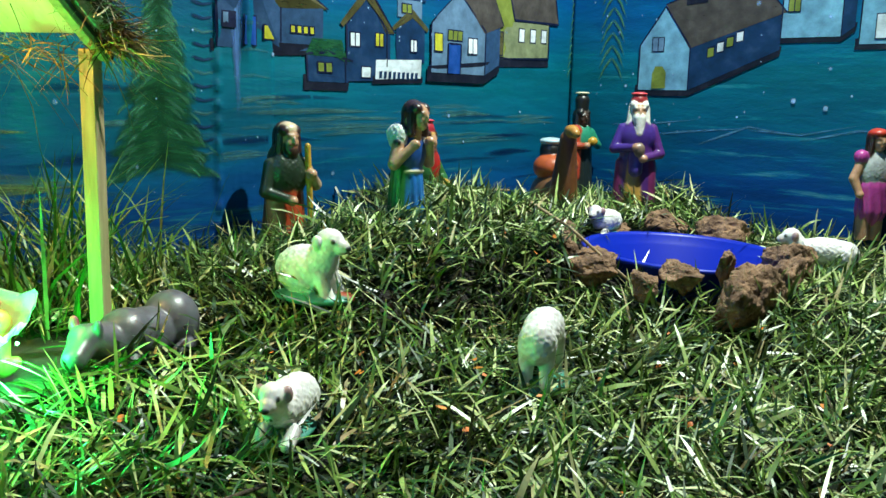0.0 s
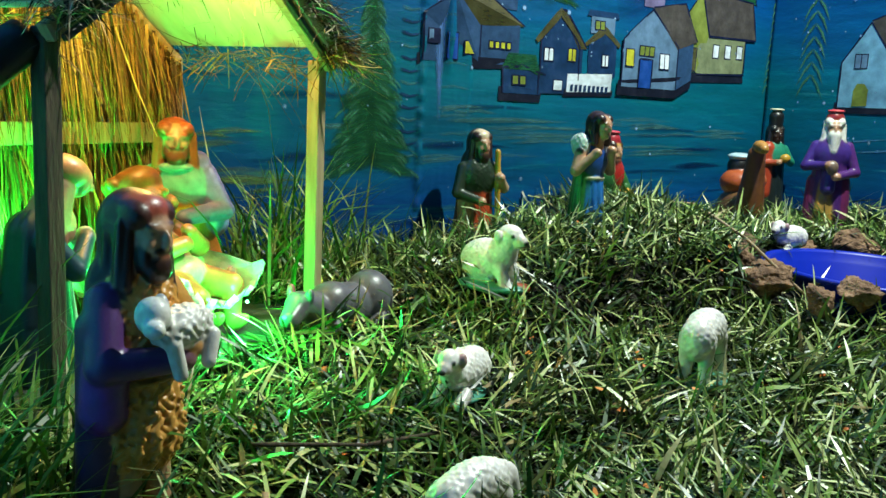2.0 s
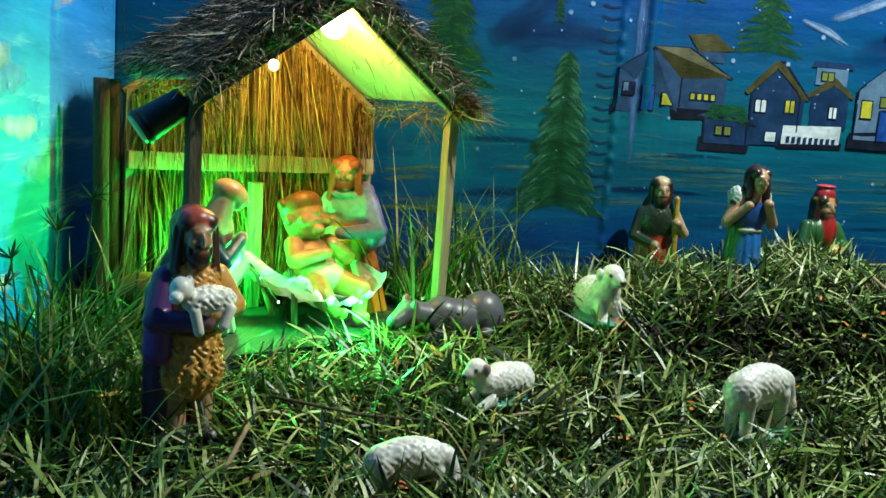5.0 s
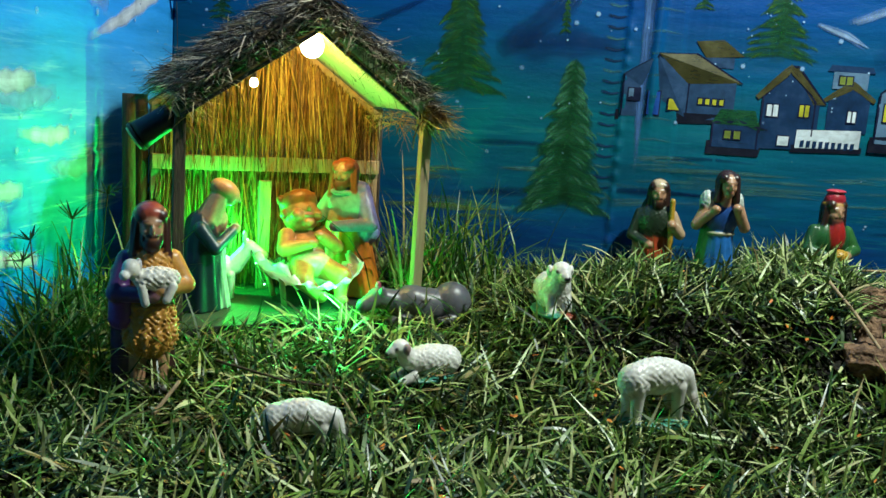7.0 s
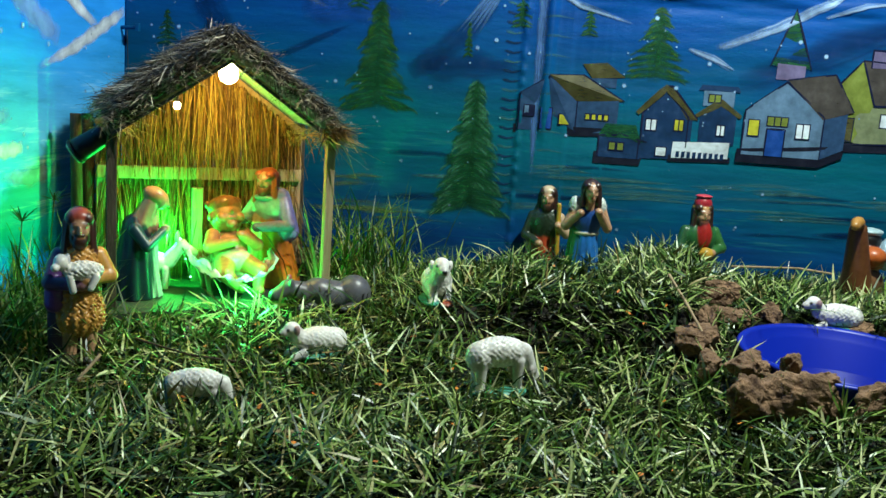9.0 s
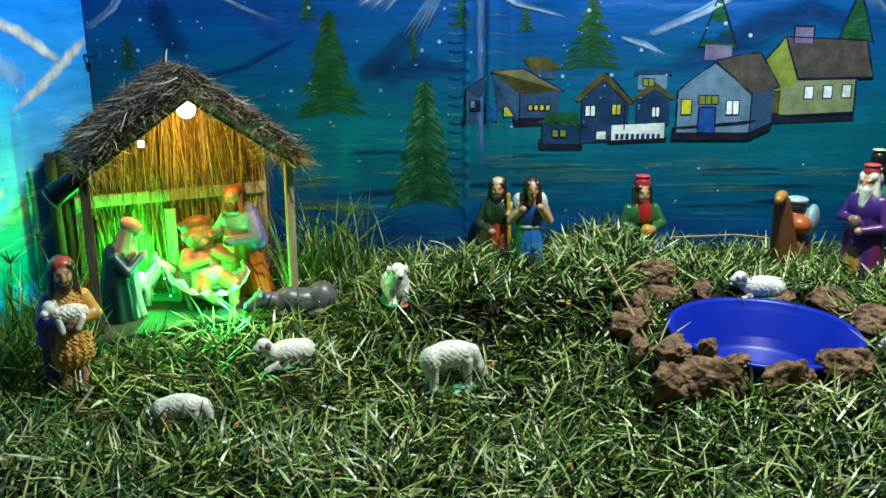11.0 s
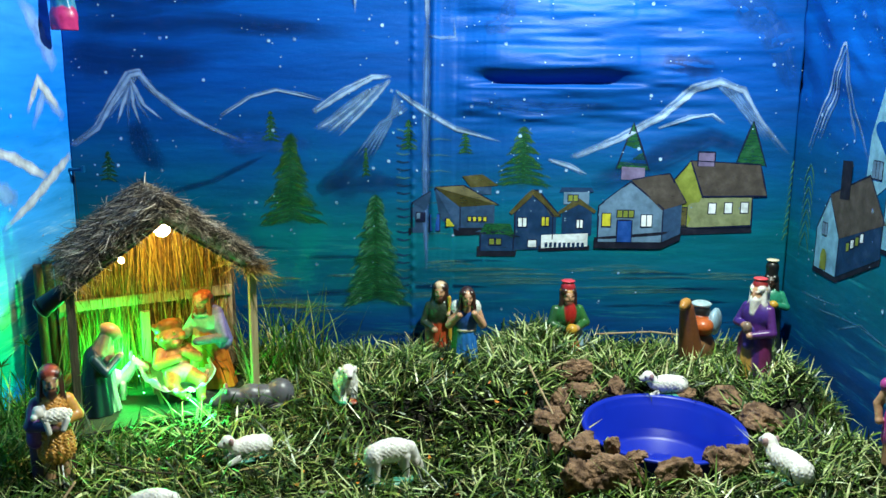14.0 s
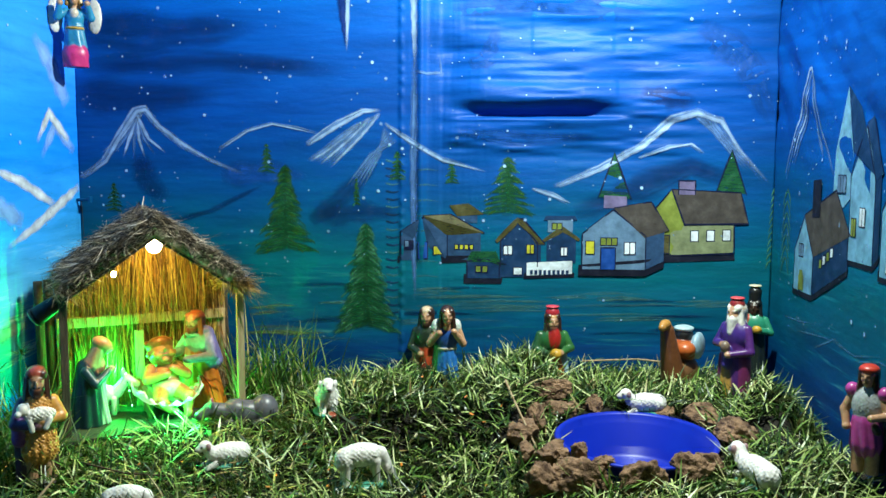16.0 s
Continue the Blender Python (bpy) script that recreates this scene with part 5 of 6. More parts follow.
def head(z, skin=SKIN, hair=HAIR, beard=None, y=0.0, x=0.0, s=1.0, top=None, long_hair=0.045):
    """A small oval face framed by hair, with brow, nose, cheeks and a beard."""
    def e(dx, dy, dz, r, col, rx=0.0):
        return ell((x + dx * s, y + dy * s, z + dz * s), tuple(v * s for v in r), col, 0, rx)
    lip = tuple(v * f for v, f in zip(skin, (0.75, 0.4, 0.4)))
    out = [e(0, -0.0075, 0.001, (0.0108, 0.0125, 0.0172), skin), e(0, -0.011, -0.011, (0.0075, 0.0085, 0.0075), skin), e(0, -0.0168, 0.0052, (0.0085, 0.0032, 0.0017), skin),
           e(0, -0.0208, -0.0012, (0.0019, 0.0032, 0.0052), skin), e(-0.0058, -0.0152, -0.0035, (0.0035, 0.0035, 0.0035), skin), e(0.0058, -0.0152, -0.0035, (0.0035, 0.0035, 0.0035), skin),
           e(0, -0.0186, -0.0095, (0.0036, 0.0014, 0.0011), lip), cap((x, y, z - 0.028 * s), (x, y - 0.003 * s, z - 0.01 * s), 0.0085 * s, 0.0075 * s, skin),
           e(0, 0.0045, 0.0065, (0.0172, 0.0168, 0.0185), hair)]
    for sg in (-1, 1):
        out += [e(sg * 0.0052, -0.0173, 0.0068, (0.0036, 0.0014, 0.0009), hair), e(sg * 0.0048, -0.0172, 0.0028, (0.0021, 0.0012, 0.0011), (0.05, 0.03, 0.025)), e(sg * 0.0085, -0.0075, 0.0125, (0.0075, 0.0095, 0.0075), hair, 0.4)]
    if long_hair:
        out.append(cap((x, y + 0.008 * s, z + 0.002 * s), (x, y + 0.011 * s, z - long_hair * s), 0.0155 * s, 0.015 * s, hair, 0.8, 11, 0.001))
        for sg in (-1, 1):
            out.append(cap((x + sg * 0.0128 * s, y - 0.004 * s, z + 0.006 * s), (x + sg * 0.0152 * s, y - 0.005 * s, z - 0.75 * long_hair * s), 0.0052 * s, 0.0058 * s, hair, 1.0, 5, 0.0008))
    if top is not None:
        out.append(e(0, -0.003, 0.0135, (0.0135, 0.0142, 0.0105), top))
    if beard:
        out += [e(0, -0.0145, -0.0165, (0.0088, 0.0068, 0.0088), beard), e(0, -0.0192, -0.0068, (0.0056, 0.0016, 0.0013), beard), e(-0.0082, -0.0105, -0.0105, (0.003, 0.006, 0.008), beard), e(0.0082, -0.0105, -0.0105, (0.003, 0.006, 0.008), beard)]
    return out


def arm(sg, z, elbow, hand, col, skin=SKIN, r=0.0088, w=0.027):
    sh = (sg * w, 0.0, z)
    return [cap(sh, elbow, r * 1.1, r, col), cap(elbow, hand, r, r * 0.75, col), ell(hand, (0.0075, 0.0085, 0.007), skin)]


def robe(z0, z1, r0, r1, col, folds=9, depth=0.0016, flat=0.78, y=0.0, x=0.0):
    return cap((x, y, z0), (x, y, z1), r0, r1, col, flat, folds, depth)


def statue(name, prims, x, y, rz, label, category="figurine", z=None, voxel=0.0015, tilt=0.0, sunk=0.006, group="nativity figurines", size=1.0):
    ob = part(name, sculpt(name, prims, voxel), M["figure"])
    zz = float(ground_height(x, y)) - sunk if z is None else z
    ob.matrix_world = pose(x, y, zz, tilt, 0, rz) @ Matrix.Scale(size, 4)
    return tagged(ob, label, category, group)


# shepherd with a lamb in his arms
TUNIC = (0.58, 0.28, 0.06)
P = [cap((0, 0, 0.074), (0, 0, 0.15), 0.035, 0.026, TUNIC, 0.8, 15, 0.0016, 0.0026), ell((0, -0.002, 0.16), (0.030, 0.021, 0.028), TUNIC, 0, 0, 0.002), ell((0, -0.002, 0.112), (0.0305, 0.026, 0.004), (0.3, 0.13, 0.03)),
     cap((0, 0.020, 0.004), (0, 0.014, 0.172), 0.036, 0.027, (0.05, 0.025, 0.02), 0.6, 7, 0.002), cap((-0.030, 0.006, 0.0), (-0.032, 0.0, 0.15), 0.014, 0.014, (0.05, 0.02, 0.09)), cap((-0.034, -0.006, 0.095), (-0.034, -0.008, 0.125), 0.015, 0.014, (0.14, 0.03, 0.25)),
     cap((-0.014, -0.006, 0.0), (-0.014, 0, 0.075), 0.0095, 0.0125, SKIN), cap((0.015, -0.004, 0.0), (0.014, 0, 0.075), 0.0095, 0.0125, SKIN), ell((-0.014, -0.014, 0.006), (0.010, 0.018, 0.008), (0.2, 0.18, 0.17)), ell((0.016, -0.014, 0.006), (0.010, 0.018, 0.008), (0.2, 0.18, 0.17)),
     ell((0, 0.004, 0.004), (0.04, 0.03, 0.005), (0.12, 0.1, 0.08))]
P += arm(-1, 0.166, (-0.040, -0.014, 0.128), (0.002, -0.040, 0.128), (0.08, 0.03, 0.13), r=0.0115) + arm(1, 0.166, (0.042, -0.010, 0.136), (0.008, -0.040, 0.136), TUNIC, r=0.0115)
P += [ell((0.004, -0.038, 0.150), (0.029, 0.014, 0.0145), WHITE, 0.15, 0, 0.0018), ell((-0.026, -0.042, 0.163), (0.0105, 0.012, 0.0125), WHITE), ell((-0.034, -0.051, 0.157), (0.006, 0.008, 0.006), WHITE), ell((-0.017, -0.040, 0.167), (0.004, 0.006, 0.009), (0.5, 0.48, 0.5)), cap((-0.014, -0.048, 0.142), (-0.010, -0.050, 0.122), 0.0055, 0.005, WHITE), cap((0.022, -0.048, 0.142), (0.014, -0.052, 0.126), 0.0055, 0.005, WHITE)]
P += head(0.208, hair=(0.05, 0.016, 0.012), beard=HAIR, top=(0.33, 0.06, 0.035), s=1.25, y=-0.002)
statue("shepherd_figurine", P, 0.140, 0.515, 28, "painted plaster shepherd carrying a white lamb", z=0.090, voxel=0.0012, size=1.07)

# bearded old shepherd with a staff
P = [robe(0.0, 0.11, 0.030, 0.022, (0.42, 0.06, 0.02), 10, 0.002), cap((0, 0.012, 0.0), (0, 0.008, 0.145), 0.037, 0.026, (0.05, 0.035, 0.02), 0.7, 7, 0.002), ell((0, -0.001, 0.125), (0.033, 0.022, 0.036), (0.02, 0.035, 0.02), 0, 0, 0.0006),
     cap((0.03, -0.022, 0.0), (0.024, -0.018, 0.165), 0.0045, 0.0045, GOLD), cap((-0.022, -0.014, 0.0), (-0.022, -0.004, 0.09), 0.012, 0.014, (0.25, 0.15, 0.08))]
P += arm(-1, 0.138, (-0.038, -0.006, 0.10), (-0.008, -0.03, 0.088), (0.02, 0.035, 0.02)) + arm(1, 0.138, (0.042, -0.01, 0.108), (0.026, -0.026, 0.125), (0.45, 0.3, 0.18))
P += head(0.174, hair=HAIR, beard=HAIR, top=(0.6, 0.45, 0.3), s=1.05)
statue("old_shepherd_figurine", P, 0.918, 1.125, -8, "painted plaster bearded shepherd with a golden staff", z=0.152, size=1.14)

# young shepherd in blue with a lamb on the shoulders
P = [robe(0.0, 0.10, 0.031, 0.022, BLUE, 11, 0.0022), cap((-0.014, 0.006, 0.0), (-0.012, 0.004, 0.1), 0.026, 0.02, GREEN, 0.8, 9, 0.0015), ell((0, 0, 0.122), (0.029, 0.021, 0.035), (0.015, 0.07, 0.28)),
     ell((0, 0, 0.096), (0.026, 0.02, 0.005), (0.5, 0.45, 0.3)), ell((-0.026, 0.004, 0.148), (0.013, 0.016, 0.020), (0.5, 0.55, 0.5), 0, 0, 0.0012), ell((0.024, 0.004, 0.148), (0.012, 0.016, 0.020), (0.5, 0.55, 0.5), 0, 0, 0.0012), ell((-0.036, -0.004, 0.14), (0.004, 0.006, 0.005), BLACK), ell((0, 0.016, 0.152), (0.034, 0.014, 0.018), WHITE, 0, 0, 0.0008)]
P += arm(-1, 0.142, (-0.043, -0.004, 0.108), (-0.02, -0.026, 0.138), SKIN) + arm(1, 0.142, (0.04, -0.006, 0.108), (0.016, -0.026, 0.142), SKIN)
P += head(0.178, hair=HAIR, s=1.08, y=-0.01, long_hair=0.03)
statue("young_shepherd_figurine", P, 0.985, 0.908, 5, "painted plaster youth in blue carrying a lamb on his shoulders")


def crown(z, col, rim, y=0.0, s=1.0):
    return [cap((0, y, z), (0, y, z + 0.008 * s), 0.0135 * s, 0.0155 * s, col), ell((0, y, z + 0.0215 * s), (0.0152 * s, 0.0152 * s, 0.003 * s), rim), ell((0, y, z + 0.001 * s), (0.0168 * s, 0.0168 * s, 0.0035 * s), GOLD)]


# kneeling king in green
P = [robe(0.0, 0.075, 0.034, 0.024, (0.02, 0.09, 0.03), 8, 0.0016, 0.85, 0.006), cap((0.008, -0.026, 0.0), (0.004, -0.012, 0.062), 0.026, 0.014, ORANGE, 0.8, 7, 0.002), cap((0.03, -0.016, 0.0), (0.022, -0.004, 0.085), 0.012, 0.010, PALE),
     ell((0, 0, 0.105), (0.032, 0.022, 0.030), (0.02, 0.11, 0.03)), ell((0.002, -0.014, 0.112), (0.014, 0.013, 0.026), RED), ell((0.002, -0.034, 0.082), (0.013, 0.013, 0.012), GOLD)]
P += arm(-1, 0.118, (-0.038, -0.008, 0.088), (-0.004, -0.034, 0.078), (0.02, 0.09, 0.03)) + arm(1, 0.118, (0.04, -0.008, 0.09), (0.012, -0.034, 0.084), (0.03, 0.13, 0.03))
P += head(0.148, hair=HAIR, beard=HAIR, s=1.02) + crown(0.160, (0.35, 0.02, 0.03), (0.6, 0.05, 0.08))
statue("kneeling_king_figurine", P, 1.262, 1.135, 8, "painted plaster kneeling king in green with a red crown", z=0.156, size=1.24)

# resting camel with saddle load
P = [ell((0, 0.03, 0.035), (0.036, 0.06, 0.04), (0.16, 0.075, 0.03)), cap((0, -0.02, 0.04), (-0.006, -0.044, 0.14), 0.026, 0.015, (0.17, 0.06, 0.022), 0.9), ell((-0.006, -0.056, 0.154), (0.011, 0.02, 0.011), (0.42, 0.2, 0.04)), ell((-0.006, -0.072, 0.15), (0.008, 0.009, 0.008), (0.42, 0.2, 0.04)),
     ell((0, 0.035, 0.085), (0.034, 0.036, 0.026), (0.4, 0.08, 0.02)), ell((0.016, 0.008, 0.092), (0.022, 0.022, 0.018), (0.45, 0.1, 0.02)), cap((0, 0.04, 0.095), (0, 0.042, 0.115), 0.020, 0.021, BLACK), ell((0, 0.042, 0.132), (0.022, 0.022, 0.007), (0.4, 0.55, 0.6)), ell((0.03, 0.05, 0.095), (0.012, 0.03, 0.03), PALE),
     ell((-0.03, -0.01, 0.012), (0.016, 0.03, 0.014), (0.12, 0.055, 0.02)), ell((0.03, -0.01, 0.012), (0.016, 0.03, 0.014), (0.12, 0.055, 0.02))]
P.append(ell((0, 0.035, 0.02), (0.045, 0.075, 0.02), (0.05, 0.08, 0.02)))
statue("camel_figurine", P, 1.578, 1.03, -32, "painted plaster camel with a red saddle and load", z=0.180, size=1.2)

# old king in purple
P = [robe(0.0, 0.16, 0.036, 0.027, PURPLE, 9, 0.0014), cap((-0.004, -0.014, 0.0), (-0.004, -0.010, 0.10), 0.026, 0.017, (0.42, 0.24, 0.05), 0.75, 7, 0.0014), cap((0.024, -0.004, 0.0), (0.022, -0.002, 0.10), 0.018, 0.015, (0.15, 0.02, 0.09)), cap((-0.028, -0.004, 0.0), (-0.024, -0.002, 0.10), 0.014, 0.013, (0.15, 0.02, 0.09)),
     ell((0, 0, 0.15), (0.036, 0.024, 0.032), (0.05, 0.02, 0.18)), cap((-0.003, -0.024, 0.09), (-0.003, -0.022, 0.118), 0.012, 0.012, (0.05, 0.03, 0.2)), ell((0, -0.036, 0.128), (0.01, 0.01, 0.013), (0.2, 0.14, 0.1))]
P += arm(-1, 0.165, (-0.042, -0.008, 0.128), (-0.006, -0.036, 0.132), (0.05, 0.02, 0.18)) + arm(1, 0.165, (0.042, -0.008, 0.12), (0.008, -0.036, 0.112), (0.08, 0.02, 0.15))
P += head(0.196, hair=WHITE, s=1.05, long_hair=0.03, beard=WHITE) + [cap((0, -0.016, 0.184), (0, -0.02, 0.158), 0.011, 0.006, WHITE)] + crown(0.207, (0.25, 0.02, 0.02), (0.6, 0.06, 0.07))
statue("old_king_figurine", P, 1.697, 0.915, -52, "painted plaster white-bearded king in purple with red crown", z=0.180, size=1.16)

# king in black, green and red
P = [robe(0.0, 0.15, 0.036, 0.026, (0.012, 0.02, 0.02), 9, 0.0014), ell((0, 0, 0.145), (0.035, 0.024, 0.034), (0.02, 0.22, 0.13)), cap((-0.02, -0.006, 0.06), (-0.018, -0.006, 0.16), 0.018, 0.016, (0.4, 0.05, 0.02)), ell((0.012, -0.034, 0.14), (0.012, 0.01, 0.01), GOLD)]
P += arm(-1, 0.16, (-0.04, -0.006, 0.126), (-0.004, -0.034, 0.13), (0.4, 0.06, 0.02)) + arm(1, 0.16, (0.042, -0.008, 0.13), (0.012, -0.034, 0.138), (0.02, 0.22, 0.13))
P += head(0.192, skin=DARKSKIN, hair=BLACK, s=1.05, long_hair=0.03) + [cap((0, 0, 0.206), (0, 0, 0.232), 0.0145, 0.0165, BLACK), ell((0, 0, 0.249), (0.0165, 0.0165, 0.003), (0.65, 0.6, 0.42))]
statue("dark_king_figurine", P, 1.802, 1.125, -25, "painted plaster king in black and green with tall hat", z=0.19, size=1.03)

# woman with red headscarf by the right wall
P = [robe(0.06, 0.10, 0.030, 0.028, (0.4, 0.05, 0.25), 10, 0.002), ell((0, 0, 0.135), (0.030, 0.021, 0.04), (0.4, 0.42, 0.42), 0, 0, 0.0005), cap((-0.028, 0.002, 0.155), (0.026, -0.016, 0.09), 0.007, 0.007, (0.04, 0.03, 0.02)),
     cap((-0.013, 0, 0.0), (-0.013, 0, 0.07), 0.0125, 0.014, SKIN), cap((0.013, 0, 0.0), (0.013, 0, 0.07), 0.0125, 0.014, SKIN), cap((0.006, 0.022, 0.0), (0.004, 0.018, 0.13), 0.024, 0.018, (0.03, 0.04, 0.02), 0.6), ell((-0.03, 0, 0.162), (0.013, 0.014, 0.014), (0.4, 0.05, 0.25)), ell((0.03, 0, 0.162), (0.013, 0.014, 0.014), (0.4, 0.05, 0.25))]
P += arm(-1, 0.155, (-0.042, -0.002, 0.12), (-0.034, -0.014, 0.09), SKIN) + arm(1, 0.155, (0.042, -0.006, 0.122), (0.018, -0.03, 0.118), SKIN)
P += head(0.192, hair=HAIR, s=1.02, long_hair=0.04) + [ell((0, -0.002, 0.207), (0.0185, 0.020, 0.010), (0.5, 0.04, 0.02))]
statue("herdswoman_figurine", P, 1.828, 0.47, -42, "painted plaster figure in grey top, pink skirt and red cap", z=0.172)

# kneeling mother and standing father inside the stable


def shed_statue(name, prims, u, v, rz, label, z=0.001, category="figurine", tilt=(0, 0), size=(1, 1, 1)):
    ob = part(name, sculpt(name, prims, 0.0014), M["figure"])
    ob.matrix_world = STABLE @ pose(u, v, z, tilt[0], tilt[1], rz) @ Matrix.Diagonal((*size, 1))
    return tagged(ob, label, category, "nativity figurines")


CLOAK, GOWN = (0.005, 0.017, 0.03), (0.4, 0.42, 0.4)
P = [cap((0, 0.006, 0.0), (0, 0.0, 0.135), 0.046, 0.028, CLOAK, 0.98, 9, 0.002), cap((0.004, -0.030, 0.0), (0.002, -0.02, 0.125), 0.021, 0.010, GOWN, 0.8, 9, 0.0028), cap((0.018, -0.026, 0.0), (0.008, -0.03, 0.15), 0.012, 0.008, GOWN, 0.9, 5, 0.002),
     cap((0, 0.0, 0.125), (0, -0.024, 0.182), 0.026, 0.016, (0.36, 0.2, 0.12), 1.0, 7, 0.0012), ell((0, -0.033, 0.198), (0.0165, 0.024, 0.0165), (0.5, 0.24, 0.1), 0, 0.45), ell((0, -0.046, 0.186), (0.011, 0.011, 0.015), SKIN, 0, 0.45), ell((0, -0.0575, 0.181), (0.002, 0.003, 0.0045), SKIN), ell((0, -0.028, 0.145), (0.012, 0.012, 0.02), (0.5, 0.28, 0.16))]
P += arm(-1, 0.135, (-0.034, -0.024, 0.105), (-0.004, -0.050, 0.132), (0.012, 0.045, 0.07), r=0.0105) + arm(1, 0.135, (0.034, -0.026, 0.108), (0.004, -0.052, 0.134), GOWN, r=0.0105)
shed_statue("mother_figurine", P, -0.148, 0.085, 74, "painted plaster kneeling mother with bowed head, blue cloak")
# shirt and collar colours take in the green lamplight on the chest
ROBE, LILAC, SHIRT_GREENLIT = (0.58, 0.17, 0.015), (0.2, 0.17, 0.42), (0.2, 0.36, 0.36)
P = [cap((0.014, 0.0, 0.0), (0.0, 0, 0.15), 0.050, 0.030, ROBE, 0.85, 9, 0.003), cap((0.034, 0.004, 0.0), (0.016, 0, 0.12), 0.030, 0.022, ROBE, 0.9, 6, 0.002), cap((-0.026, -0.026, 0.0), (-0.014, -0.016, 0.155), 0.014, 0.013, (0.55, 0.5, 0.3), 0.8, 5, 0.0016), cap((-0.04, -0.006, 0.0), (-0.02, -0.004, 0.15), 0.018, 0.014, ROBE),
     ell((0, -0.002, 0.172), (0.036, 0.026, 0.042), SHIRT_GREENLIT), cap((0.030, 0.006, 0.125), (0.018, 0.004, 0.205), 0.026, 0.017, LILAC, 1.0, 7, 0.0012), ell((-0.006, -0.02, 0.2), (0.018, 0.01, 0.007), (0.25, 0.42, 0.4))]
P += arm(-1, 0.19, (-0.044, -0.018, 0.15), (-0.030, -0.052, 0.152), SHIRT_GREENLIT, r=0.0125) + arm(1, 0.19, (0.046, -0.016, 0.142), (0.0, -0.054, 0.138), LILAC, r=0.0138)
P += head(0.234, hair=(0.3, 0.06, 0.02), beard=(0.2, 0.045, 0.015), s=1.28, x=-0.006, y=-0.006)
shed_statue("father_figurine", P, 0.128, 0.155, -42, "painted plaster bearded father in orange robe and lilac cloak", size=(1.1, 1.05, 0.94))
# large doll in the manger
DOLL, CURLS = (0.42, 0.17, 0.05), (0.26, 0.08, 0.02)
P = [ell((0, 0.0, 0.03), (0.034, 0.046, 0.03), DOLL), ell((0, 0.064, 0.05), (0.032, 0.035, 0.032), DOLL), ell((0, 0.083, 0.053), (0.0335, 0.024, 0.034), CURLS), ell((0, 0.057, 0.084), (0.0036, 0.0045, 0.005), DOLL), ell((-0.018, 0.05, 0.07), (0.011, 0.011, 0.01), DOLL), ell((0.018, 0.05, 0.07), (0.011, 0.011, 0.01), DOLL), ell((0, 0.046, 0.0785), (0.008, 0.0022, 0.0022), (0.45, 0.1, 0.05)), ell((0, 0.036, 0.068), (0.011, 0.009, 0.009), DOLL),
     ell((-0.033, 0.064, 0.05), (0.005, 0.008, 0.009), DOLL), ell((0.033, 0.064, 0.05), (0.005, 0.008, 0.009), DOLL), ell((0, -0.03, 0.035), (0.036, 0.022, 0.03), (0.6, 0.45, 0.25)),
     cap((-0.034, 0.026, 0.042), (-0.05, -0.004, 0.05), 0.0145, 0.0125, DOLL), cap((-0.05, -0.004, 0.05), (-0.012, -0.006, 0.07), 0.0125, 0.0095, DOLL), ell((-0.006, -0.006, 0.072), (0.01, 0.009, 0.007), DOLL), cap((0.034, 0.026, 0.042), (0.05, -0.004, 0.05), 0.0145, 0.0125, DOLL), cap((0.05, -0.004, 0.05), (0.016, 0.006, 0.07), 0.0125, 0.0095, DOLL), ell((0.01, 0.008, 0.074), (0.01, 0.009, 0.007), DOLL),
     cap((-0.02, -0.035, 0.035), (-0.036, -0.07, 0.058), 0.021, 0.016, DOLL), cap((-0.036, -0.07, 0.058), (-0.006, -0.09, 0.036), 0.0155, 0.010, DOLL), cap((0.02, -0.035, 0.035), (0.036, -0.068, 0.062), 0.021, 0.016, DOLL), cap((0.036, -0.068, 0.062), (0.03, -0.104, 0.04), 0.0155, 0.010, DOLL), ell((0.03, -0.11, 0.047), (0.009, 0.008, 0.015), DOLL), ell((-0.002, -0.096, 0.042), (0.009, 0.008, 0.014), DOLL)]
for k_ in range(16):
    a_ = k_ * 2.4
    P.append(ell((0.031 * math.sin(a_) * (0.5 + 0.5 * (k_ % 3) / 2), 0.084 + 0.012 * (k_ % 4) / 3, 0.05 + 0.024 * math.cos(a_)), (0.008, 0.009, 0.008), CURLS))
shed_statue("baby_doll", P, 0.028, 0.118, 10, "tan plastic baby doll lying in the manger", 0.07, "doll", (50, 0))
P = [ell((0, 0.03, 0.05), (0.024, 0.04, 0.026), (0.62, 0.62, 0.6)), cap((0, -0.005, 0.055), (0, -0.03, 0.088), 0.016, 0.011, (0.62, 0.62, 0.6)), cap((0, -0.03, 0.09), (0, -0.054, 0.074), 0.0115, 0.009, (0.66, 0.66, 0.64)), ell((-0.008, -0.022, 0.106), (0.003, 0.004, 0.011), (0.5, 0.5, 0.48)), ell((0.008, -0.022, 0.106), (0.003, 0.004, 0.011), (0.5, 0.5, 0.48))]
for sx in (-0.014, 0.014):
    for sy in (0.0, 0.055):
        P.append(cap((sx, sy, 0.0), (sx, sy, 0.04), 0.007, 0.008, (0.5, 0.5, 0.48)))
shed_statue("donkey_figurine", P, -0.085, 0.15, 75, "small white plaster donkey behind the mother figurine")
